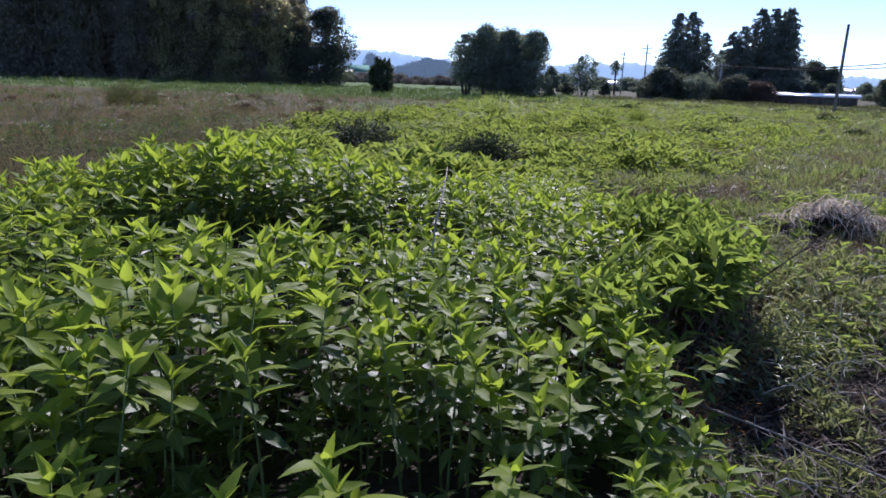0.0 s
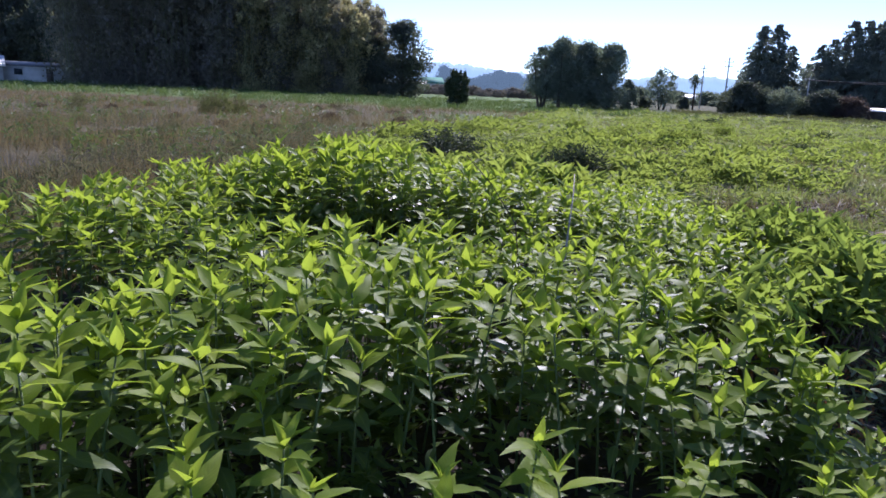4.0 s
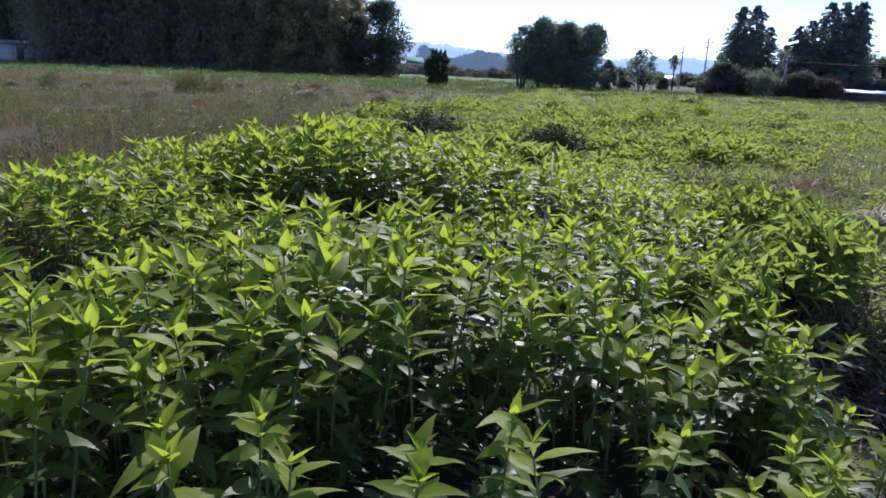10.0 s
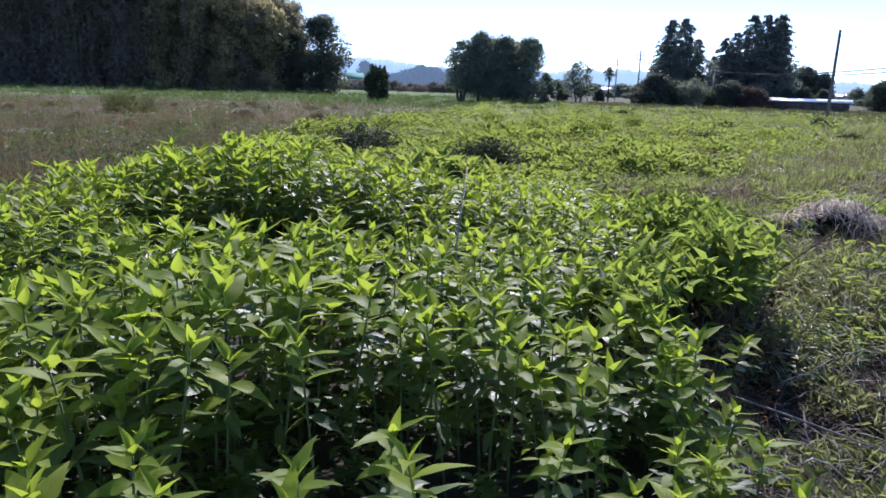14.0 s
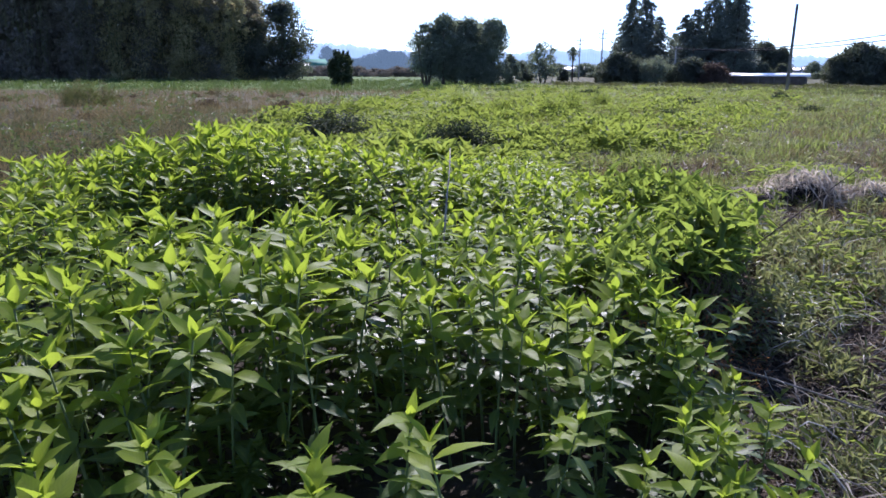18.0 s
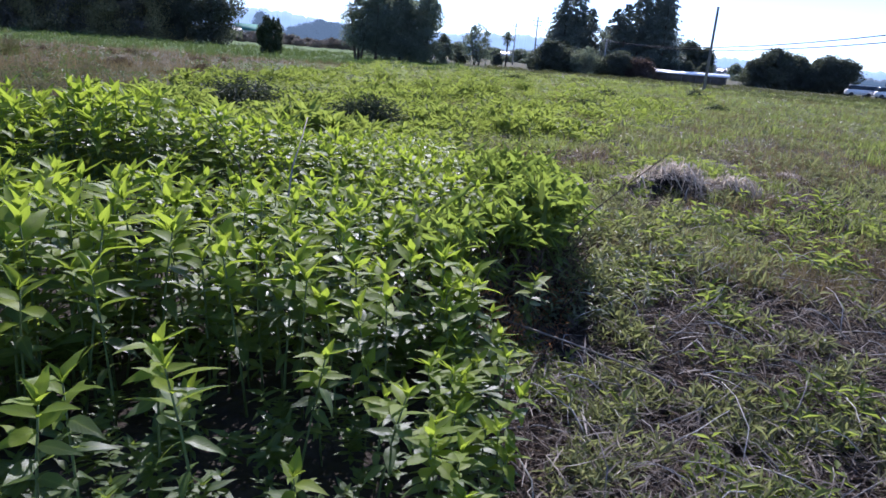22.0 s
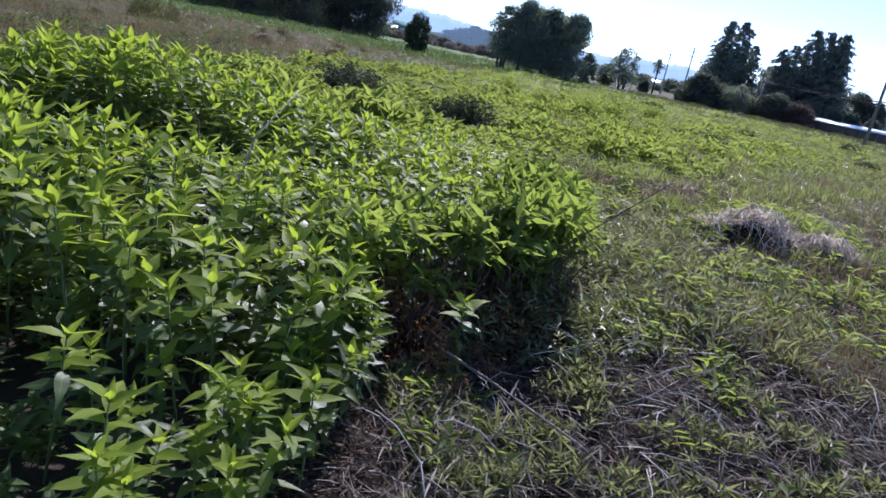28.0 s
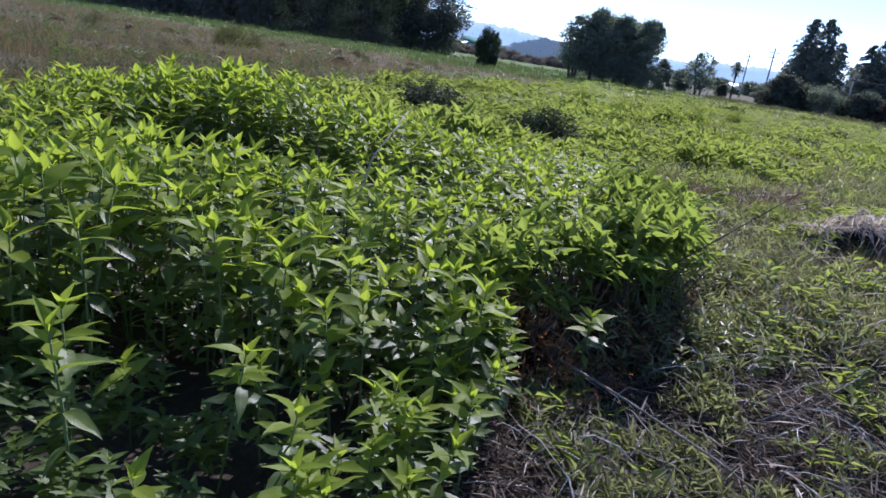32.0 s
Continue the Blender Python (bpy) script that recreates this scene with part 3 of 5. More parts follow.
def room_for(px, py):
    """How likely a weed stands at a place."""
    if not left_edge(py) < px - 0.12 * math.sin(5 * py) - 0.08 * math.sin(11 * py + 1) or px > right_edge(py) + 0.06 * math.sin(5 * py):
        return 0.0
    if min(math.hypot(px - a, py - b) for a, b, c in STANDING) < 0.15:
        return 0.0
    if ((px + 1.35) / 1.0) ** 2 + ((py - 4.62) / 0.52) ** 2 < 1 or ((px + 2.6) / 0.75) ** 2 + ((py - 3.05) / 0.3) ** 2 < 1:
        return 0.07
    if py < 1.32 and px < -0.45:
        return 0.0
    if py < 1.4 and px < 0.8:
        return 0.25
    if py < 2.25 and px > -0.95:
        return 0.13 if px < 0.05 else 0.55
    if py < 1.75:
        return 0.8
    return 0.9 if py < 7 else 0.6


for gy in np.arange(0.92, 9.4, step):
    for gx in np.arange(-4.2, 2.2, step):
        px, py = gx + wrng.uniform(-0.08, 0.08), gy + wrng.uniform(-0.08, 0.08)
        if wrng.random() < room_for(px, py):
            spots.append((px, py))
spots.sort(key=lambda s: (s[0] + 0.1) ** 2 * 0.5 + s[1] ** 2)
N_FULL, N_PLANT = 170, 300
sources, full_sources = [], []


def set_weed(i, src, px, py, top=None):
    k = i % 8
    if 2.75 < py < 4.5 and px > right_edge(py) - 0.6:
        k = 8 + i % 2
    size = top / KIND_H[k] if top else canopy(px, py) / KIND_H[k] * wrng.uniform(0.76, 1.06)
    m = Matrix.Translation((px, py, float(ground_z(px, py)))) @ Euler((wrng.uniform(-0.12, 0.12), wrng.uniform(-0.12, 0.12), wrng.uniform(0, 6.28))).to_matrix().to_4x4() @ Matrix.Diagonal((size ** 0.7, size ** 0.7, size, 1))
    if src[k] is None:
        root = new("weed_plant")
        tagged(root, "tall green weed with lance-shaped leaves in a dense bed", "weed", "weeds of the near bed")
        stem, leaves, young = KINDS[k]
        part("stem", stem, M_stem, root)
        if src is full_sources:
            for lf in leaves:
                part("leaf", lf, M_leaf_one, root)
            for lf in young:
                part("leaf", lf, M_young_one, root)
        else:
            part("foliage", joined(leaves), M_leaf, root)
            part("young_foliage", joined(young), M_young, root, "bright young leaves of the tip")
        root.matrix_basis = m
        src[k] = root
    else:
        root = copy_thing(src[k], Matrix.Identity(4))
        root.matrix_basis = m


full_sources += [None] * len(KINDS)
sources += [None] * len(KINDS)
for i, (px, py, top) in enumerate(STANDING):
    set_weed(i % 8, full_sources, px, py, top)
for i, py in enumerate(np.arange(1.15, 2.95, 0.065)):
    px = float(right_edge(py)) - wrng.uniform(-0.04, 0.22)
    set_weed(i % 8, full_sources, px, py, wrng.uniform(0.3, 0.52))
for i, (px, py) in enumerate(spots[:N_PLANT]):
    set_weed(i, full_sources if i < N_FULL else sources, px, py)

rest = np.array(spots[N_PLANT:])
stems, leafs, tips = [], [], []
for k in range(8):
    P = rest[k::8]
    n = len(P)
    pos = np.column_stack([P, ground_z(P[:, 0], P[:, 1])])
    size = canopy(P[:, 0], P[:, 1]) / KIND_H[k] * wrng.uniform(0.82, 1.04, n)
    M = turns(wrng.uniform(0, 6.28, n), wrng.uniform(-0.12, 0.12, n), wrng.uniform(-0.12, 0.12, n))
    S = np.stack([size ** 0.7, size ** 0.7, size], 1)
    stems.append(scatter(KINDS[k][0], pos, M, S)), leafs.append(scatter(joined(KINDS[k][1]), pos, M, S)), tips.append(scatter(joined(KINDS[k][2]), pos, M, S))
low_bits = []
for k in range(8):
    n = 95
    px, py = wrng.uniform(-2.6, 1.0, n), wrng.uniform(1.2, 3.3, n)
    ok = wrng.random(n) < np.interp(py, (1.2, 1.7, 2.0, 2.3, 2.6), (0.4, 0.65, 0.8, 0.8, 0.5))
    ok &= (px < right_edge(py) - 0.02) & (px > left_edge(py)) & ((py > 1.45) | (px > -0.6))
    P = np.column_stack([px, py])[ok]
    n = len(P)
    size = np.where(P[:, 1] < 2.3, wrng.uniform(0.18, 0.36, n), wrng.uniform(0.3, 0.6, n))
    low_bits.append(scatter(joined(KINDS[k][1] + KINDS[k][2]), np.column_stack([P, ground_z(P[:, 0], P[:, 1])]), turns(wrng.uniform(0, 6.28, n), wrng.uniform(-0.3, 0.3, n), wrng.uniform(-0.3, 0.3, n)), np.stack([size ** 0.5, size ** 0.5, size], 1)))
stuff("weed_bed_undergrowth", joined(low_bits), M_leaf, "shaded dark green undergrowth between the weed stems", "weeds")
stuff("weed_bed_leaves", joined(leafs), M_leaf, "dense bed of dark green weed leaves", "weeds")
stuff("weed_bed_tips", joined(tips), M_young, "bright yellow-green young leaf tips of the weeds", "weeds")
stuff("weed_bed_stems", joined(stems), M_stem, "thin green weed stems under the leaves", "weeds")


# ---- low weeds, grass and straw of the field ----
def sprig(rng, leaves, length, width, lift0, lift1, rise=0.1):
    out = []
    for i in range(leaves):
        v, f = small_leaf(length * rng.uniform(0.7, 1.2), width * rng.uniform(0.8, 1.2), 0.25, rng.uniform(0.0, 0.3))
        M = turns([i * 2.4 + rng.uniform(-0.4, 0.4)], [rng.uniform(lift0, lift1)])[0]
        out.append((v @ M.T + np.array((0, 0, rise * (i + 0.5) / leaves)), f))
    return joined(out)


def tuft(rng, blades, length, width, spread):
    out = []
    for i in range(blades):
        v, f = grass_blade(length * rng.uniform(0.6, 1.2), width, length * rng.uniform(0.15, 0.6))
        M = turns([rng.uniform(0, 6.28)], [rng.uniform(-0.2, 0.5)])[0]
        out.append((v @ M.T + np.array((*rng.uniform(-spread, spread, 2), 0)), f))
    return joined(out)


def wedge(rng, n, az0, az1, d0, d1):
    """Places spread evenly over bearing and over the logarithm of distance."""
    a, d = np.radians(rng.uniform(az0, az1, n)), np.exp(rng.uniform(math.log(d0), math.log(d1), n))
    return d * np.sin(a), d * np.cos(a), d


def patchy(x, y, s, seed=0.0):
    """Smooth uneven patches between 0 and 1, about 4 / s metres across."""
    rng = np.random.default_rng(int(seed * 10) + 3)
    out = 0.0
    for i in range(9):
        a, k = rng.uniform(0, 6.28), s * rng.uniform(0.5, 2.2)
        out = out + np.sin(k * (x * math.cos(a) + y * math.sin(a)) + rng.uniform(0, 6.28))
    return np.clip(0.5 + 0.16 * out, 0, 1)


def strew(rng, shapes, x, y, size, tilt=0.15, sink=0.0):
    out, n = [], len(shapes)
    for k in range(n):
        X, Y, S = x[k::n], y[k::n], size[k::n]
        m = len(X)
        out.append(scatter(shapes[k], np.column_stack([X, Y, ground_z(X, Y) - sink]), turns(rng.uniform(0, 6.28, m), rng.uniform(-tilt, tilt, m), rng.uniform(-tilt, tilt, m)), S))
    return joined(out)


frng = np.random.default_rng(21)
SPRIGS = [sprig(frng, 7, 0.095, 0.038, -0.1, 0.95, 0.15) for _ in range(5)]
TUFTS = [tuft(frng, 9, 0.2, 0.013, 0.07) for _ in range(5)]

def low(d, wide, tall, rng):
    """Sizes of low plants: width grows with distance, height stays true."""
    k = rng.uniform(0.75, 1.25, len(d))
    w = np.interp(d, *wide) * k
    return np.stack([w, w, np.interp(d, *tall) * k], 1)


# broad-leaved carpet behind the bed
x, y, d = wedge(frng, 84000, -30, 42, 6.0, 80)
limit = np.interp(y, (6, 9, 14, 25, 60), (1.8, 2.6, 5.0, 12, 30)) * (0.55 + 0.75 * frng.random(len(x)))
keep = (x > left_edge(y) + 0.35 * np.sin(y * 1.7) + 0.2 * np.sin(y * 4.1)) & (x < limit) & ~((x < right_edge(y)) & (y < 7.2)) & (np.hypot((x - 0.85) / 1.3, y - 14.0) > 0.72) & (np.hypot((x + 1.95) / 1.2, y - 16.2) > 0.9)
x, y, d = x[keep], y[keep], d[keep]
S = low(d, ((6, 10, 30, 80), (1.25, 1.1, 1.5, 2.6)), ((6, 8, 12, 30, 80), (1.9, 1.7, 1.5, 1.2, 0.9)), frng)
S *= (0.55 + 0.9 * patchy(x, y, 2.8, 6.0))[:, None]
S[:, 2] *= 0.45 + 1.1 * patchy(x, y, 0.8)
stuff("low_weed_carpet", strew(frng, SPRIGS, x, y, S, 0.3), M_carpet, "carpet of low yellow-green weeds", "weeds")

# green grass towards the open side, with bare straw-grey gaps
x, y, d = wedge(frng, 25000, 4, 50, 4.2, 80)
bare = np.exp(-(((x - 3.2) / 1.9) ** 2 + ((y - 6.6) / 2.2) ** 2)) + np.exp(-(((x - 7.4) / 1.0) ** 2 + ((y - 9.4) / 0.7) ** 2))
keep = (x > right_edge(y) + 0.1) & (0.5 * patchy(x, y, 0.85, 1.0) + 0.5 * patchy(x, y, 2.6, 2.0) + frng.uniform(-0.12, 0.12, len(x)) - 0.55 * bare > np.interp(d, (4, 7, 10, 14, 40), (0.95, 0.78, 0.66, 0.56, 0.4)))
x, y, d = x[keep], y[keep], d[keep]
stuff("field_grass", strew(frng, TUFTS, x, y, low(d, ((4, 8, 20, 80), (0.75, 0.85, 1.3, 2.8)), ((4, 8, 20, 80), (0.7, 0.75, 0.8, 0.8)), frng) * (0.4 + 1.2 * patchy(x, y, 3.5, 7.0))[:, None], 0.3), M_grass, "yellow-green grass tufts in the field", "grass")

# narrow-leaved sprouts over the cut ground
SPROUTS = [sprig(frng, 9, 0.075, 0.013, 0.15, 1.0, 0.07) for _ in range(5)]
x, y, d = wedge(frng, 17000, 6, 62, 1.5, 14)
keep = (x > right_edge(y) + np.where((y > 2.95) & (y < 3.9), 0.32, 0.06)) & (patchy(x, y, 9.0, 0.5) + 0.4 * patchy(x, y, 2.0, 0.9) + frng.uniform(-0.25, 0.25, len(x)) > np.interp(d, (1.5, 3, 5, 9), (0.98, 0.99, 1.08, 1.16)))
x, y, d = x[keep], y[keep], d[keep]
stuff("ground_sprouts", strew(frng, SPROUTS, x, y, low(d, ((1.5, 4, 14), (0.58, 0.82, 1.6)), ((1.5, 4, 14), (0.85, 1.2, 1.9)), frng) * frng.uniform(0.5, 1.35, len(x))[:, None], 0.3), M_sprout, "small narrow-leaved green sprouts between straw", "weeds")
NARROW = [sprig(frng, 9, 0.12, 0.019, 0.2, 1.2, 0.1) for _ in range(5)]
x, y, d = wedge(frng, 17000, 6, 52, 5, 75)
keep = (x > right_edge(y) + 0.5) & (patchy(x, y, 1.5, 3.0) + frng.uniform(-0.15, 0.15, len(x)) > np.interp(d, (5, 12, 30), (0.64, 0.56, 0.46)))
x, y, d = x[keep], y[keep], d[keep]
stuff("field_weeds", strew(frng, NARROW, x, y, low(d, ((5, 20, 75), (0.7, 1.3, 3.0)), ((5, 20, 75), (0.9, 1.1, 1.0)), frng), 0.3), M_sprout, "scattered broad-leaved weeds in the grass", "weeds")

# narrow-leaved weeds that step down from the bed to the cut ground
EDGE = [sprig(frng, 16, 0.1, 0.02, -0.5, 1.2, 0.36) for _ in range(5)]
n = 560
y = frng.uniform(3.3, 7.4, n)
off = frng.uniform(0.0, 1.0, n)
x = right_edge(y) + off * np.interp(y, (3.3, 4.0, 7.4), (0.75, 1.0, 1.3))
keep = frng.random(n) < 1.0 - 0.75 * off
x, y, off = x[keep], y[keep], off[keep]
S = np.stack([0.9 + 0 * off, 0.9 + 0 * off, np.interp(off, (0, 0.4, 1), (1.25, 0.8, 0.35))], 1) * frng.uniform(0.6, 1.15, len(x))[:, None]
stuff("edge_weeds", strew(frng, EDGE, x, y, S, 0.5), M_sprout, "narrow-leaved green weeds stepping down beside the bed", "weeds")

# seedlings that stand up between the straw
SEEDLINGS = [sprig(frng, 10, 0.075, 0.022, 0.0, 0.9, 0.11) for _ in range(5)]
x, y, d = wedge(frng, 2300, 10, 60, 1.9, 12)
keep = (x > right_edge(y) + 0.15) & (patchy(x, y, 3.0, 1.7) + frng.uniform(-0.2, 0.2, len(x)) > 0.56)
x, y, d = x[keep], y[keep], d[keep]
stuff("ground_seedlings", strew(frng, SEEDLINGS, x, y, np.interp(d, (2, 4, 9), (0.8, 1.0, 1.6)) * frng.uniform(0.5, 1.5, len(x)), 0.25), M_carpet, "green seedlings standing between the straw", "weeds")

# straw lying on the ground beside the bed
SBL = [blade(0.18, w, 3, 0.3, bend, 0.3) for w, bend in ((0.004, 0.35), (0.006, -0.3), (0.003, 0.5), (0.009, 0.2))]
x, y, d = wedge(frng, 50000, 4, 62, 1.4, 26)
keep = (x > right_edge(y) + np.where((y > 2.8) & (y < 3.7), 0.62, np.where(y < 3.8, 0.12, -0.1))) & (patchy(x, y, 2.2, 2.0) + frng.uniform(-0.5, 0.5, len(x)) > np.interp(d, (2, 8, 12, 20), (0.05, -0.1, 0.2, 0.6)) + 0.3 * np.exp(-(((x - right_edge(y) - 0.4) / 0.8) ** 2 + ((y - 2.9) / 1.6) ** 2)))
x, y, d = x[keep], y[keep], d[keep]
bits = []
for k in range(4):
    X, Y, D = x[k::4], y[k::4], d[k::4]
    n = len(X)
    pos = np.column_stack([X, Y, ground_z(X, Y) + frng.uniform(0.005, 0.11, n)])
    z = np.interp(D, (1.4, 6, 20), (0.7, 1.0, 1.5)) * frng.uniform(0.25, 1.3, n) ** 1.2
    bits.append(scatter(SBL[k], pos, turns(frng.uniform(0, 6.28, n), frng.uniform(-0.2, 0.5, n)), np.stack([z * np.interp(D, (1.4, 6, 20), (1.0, 1.4, 2.2)), z, z], 1)))
stuff("strewn_straw", joined(bits), M_straw, "grey bleached straw strewn over the cut field", "straw")
x, y, d = wedge(frng, 60000, 4, 62, 1.4, 12)
keep = (x > right_edge(y) + np.where((y > 2.8) & (y < 3.7), 0.55, -0.2))
x, y, d = x[keep], y[keep], d[keep]
n = len(x)
z = np.interp(d, (1.4, 5, 12), (0.6, 1.0, 1.7)) * frng.uniform(0.4, 1.6, n)
pos = np.column_stack([x, y, ground_z(x, y) + frng.uniform(0.0, 0.05, n)])
stuff("cut_litter", scatter(small_leaf(0.07, 0.012, 0.2, 0.15), pos, turns(frng.uniform(0, 6.28, n), frng.uniform(-0.35, 0.8, n), frng.uniform(-0.6, 0.6, n)), z), M_litter, "litter of chopped dead leaves and stems", "litter")

# the same cut ground goes on round the place where one stands
n = 15000
a, d = frng.uniform(-3.3, 3.3, n), 9.5 * frng.uniform(0.005, 1, n) ** 0.6
x, y = d * np.sin(a), d * np.cos(a)
keep = (np.abs(np.degrees(a)) > 55) | (y < 1.3)
keep &= ~((x > left_edge(y) - 0.2) & (x < right_edge(y) + 0.1) & (y > 1.0))
x, y = x[keep], y[keep]
n = len(x)
pos = np.column_stack([x, y, ground_z(x, y) + frng.uniform(0.005, 0.06, n)])
z = frng.uniform(0.5, 1.5, n)
stuff("trampled_straw", scatter(SBL[3], pos, turns(frng.uniform(0, 6.28, n), frng.uniform(-0.1, 0.25, n)), np.stack([z * 1.6, z, z], 1)), M_straw, "thin trampled straw on bare soil", "straw")
stuff("trampled_litter", scatter(small_leaf(0.07, 0.014, 0.2, 0.15), pos, turns(frng.uniform(0, 6.28, n), frng.uniform(-0.35, 0.6, n), frng.uniform(-0.6, 0.6, n)), z), M_litter, "litter of dead leaves on trampled soil", "litter")
k = frng.random(n) < 0.3
stuff("trampled_sprouts", strew(frng, SPROUTS, x[k], y[k], frng.uniform(0.6, 1.3, int(k.sum())), 0.3), M_sprout, "small green sprouts on trampled soil", "weeds")

# dry meadow on the other side
DRY = [tuft(frng, 6, 0.3, 0.006, 0.08) for _ in range(4)]
x, y, d = wedge(frng, 22500, -62, 6, 5.0, 64)
edge = left_edge(y) - 0.35 + 0.3 * np.sin(y * 1.7)
keep = (x < edge) & (y < 57 + 3 * np.sin(0.3 * x)) & (patchy(x, y, 0.6, 2.2) + frng.uniform(-0.4, 0.4, len(x)) > 0.32)
x, y, d = x[keep], y[keep], d[keep]
stuff("dry_meadow_grass", strew(frng, DRY, x, y, low(d, ((5, 12, 30, 64), (0.9, 1.3, 2.0, 3.2)), ((5, 12, 30, 64), (0.9, 1.1, 1.2, 1.0)), frng), 0.3), M_tan, "brown dry grass of an unmown meadow", "grass")
x, y, d = wedge(frng, 13000, 6, 50, 5.0, 60)
keep = (x > right_edge(y) + 0.4) & (patchy(x, y, 1.3, 5.0) + frng.uniform(-0.15, 0.15, len(x)) > 0.48)
x, y, d = x[keep], y[keep], d[keep]
stuff("dry_field_tufts", strew(frng, DRY, x, y, low(d, ((6, 12, 60), (0.9, 1.3, 3.0)), ((6, 12, 60), (0.55, 0.7, 0.9)), frng), 0.5), M_tan, "brown dried tufts between the green grass", "grass")
x, y, d = wedge(frng, 2600, 8, 50, 5.5, 45)
keep = (x > right_edge(y) + 0.7) & (patchy(x, y, 2.4, 7.7) + frng.uniform(-0.2, 0.2, len(x)) > 0.55)
x, y, d = x[keep], y[keep], d[keep]
stuff("dead_brown_tufts", strew(frng, DRY, x, y, low(d, ((5, 12, 45), (1.0, 1.3, 2.4)), ((5, 12, 45), (0.5, 0.7, 0.8)), frng), 0.5), M_brown, "dark brown dead tufts scattered in the field", "grass")
x, y, d = wedge(frng, 6000, -62, -2, 6, 50)
keep = (x < left_edge(y) - 0.4) & (0.6 * patchy(x, y, 0.5, 6.6) + 0.4 * patchy(x, y, 2.0, 6.1) + frng.uniform(-0.12, 0.12, len(x)) > 0.52)
x, y, d = x[keep], y[keep], d[keep]
stuff("meadow_weeds", strew(frng, SPRIGS, x, y, low(d, ((6, 20, 50), (0.8, 1.3, 2.2)), ((6, 20, 50), (1.3, 1.5, 1.6)), frng), 0.3), M_meadow, "patches of dull green weeds in the dry meadow", "weeds")
GREY = [sprig(frng, 14, 0.075, 0.009, 0.2, 1.4, 0.3) for _ in range(4)]
x, y, d = wedge(frng, 17000, -62, -14, 4.0, 30)
keep = (x < left_edge(y) - 0.3) & (patchy(x, y, 0.7, 4.0) + frng.uniform(-0.3, 0.3, len(x)) > np.interp(d, (4, 9, 15, 30), (0.05, 0.18, 0.45, 0.85)))
x, y, d = x[keep], y[keep], d[keep]
stuff("grey_green_weeds", strew(frng, GREY, x, y, low(d, ((4, 10, 30), (0.8, 1.1, 2.2)), ((4, 10, 30), (0.9, 1.0, 0.8)), frng) * (0.35 + 1.0 * patchy(x, y, 1.8, 4.4))[:, None], 0.45), M_grey, "grey-green wiry weeds at the meadow's edge", "weeds")
x, y, d = wedge(frng, 7800, -60, 14, 52, 120)
keep = (x < 16) & (y > 52 + 4 * np.sin(0.35 * x) + 3 * np.sin(0.9 * x))
x, y, d = x[keep], y[keep], d[keep]
stuff("far_meadow", strew(frng, TUFTS, x, y, low(d, ((52, 120), (2.0, 3.2)), ((52, 120), (1.5, 1.9)), frng) * (0.35 + 1.3 * patchy(x, y, 0.7, 8.0))[:, None], 0.3), M_meadow, "green meadow strip before the grove", "grass")


x, y, d = wedge(frng, 5200, 12, 48, 58, 104)
keep = (x > 14) & (patchy(x, y, 0.5, 9.0) + frng.uniform(-0.4, 0.4, len(x)) > 0.2)
x, y, d = x[keep], y[keep], d[keep]
stuff("far_field_grass", strew(frng, TUFTS, x, y, low(d, ((58, 104), (2.4, 3.6)), ((58, 104), (1.1, 1.5)), frng) * (0.5 + patchy(x, y, 0.7, 4.0))[:, None], 0.3), M_olive, "dull olive grass before the far bushes", "grass")


# ---- trees ----
def crown_shape(rng, blobs, per_blob, leaf):
    """Many small leaves on and in uneven clumps. blobs: (x, y, z, rx, rz)."""
    lv = np.array([(-0.35, 0, 0), (0, -0.5, 0.08), (0.35, 0, 0), (0, 0.5, -0.1)])
    lf = np.array([(0, 1, 2), (0, 2, 3)])
    P, S = [], []
    for bx, by, bz, rx, rz in blobs:
        v = rng.normal(size=(per_blob, 3))
        v /= np.linalg.norm(v, axis=1)[:, None]
        r = rng.uniform(0.4, 1.05, per_blob) * (1 + 0.25 * np.sin(5 * v[:, 0] + 4 * v[:, 2] + bx)) + np.minimum(rng.exponential(0.1, per_blob), 0.5)
        P.append(np.column_stack([bx + v[:, 0] * r * rx, by + v[:, 1] * r * rx, bz + v[:, 2] * r * rz]))
        S.append(rng.uniform(0.6, 1.4, per_blob) * leaf)
    P, S = np.concatenate(P), np.concatenate(S)
    n = len(P)
    return scatter((lv, lf), P, turns(rng.uniform(0, 6.28, n), rng.uniform(-1.3, 1.3, n), rng.uniform(-1.0, 1.0, n)), S)


def limbs(rng, base, tips, r0):
    out = []
    for tx, ty, tz in tips:
        b = (0.3 * tx + rng.uniform(-0.1, 0.1), 0.3 * ty, base + 0.45 * (tz - base))
        out.append(tube([(0, 0, base * 0.75), b, (tx, ty, tz)], (r0 * 0.6, r0 * 0.4, r0 * 0.12), 5))
    return out


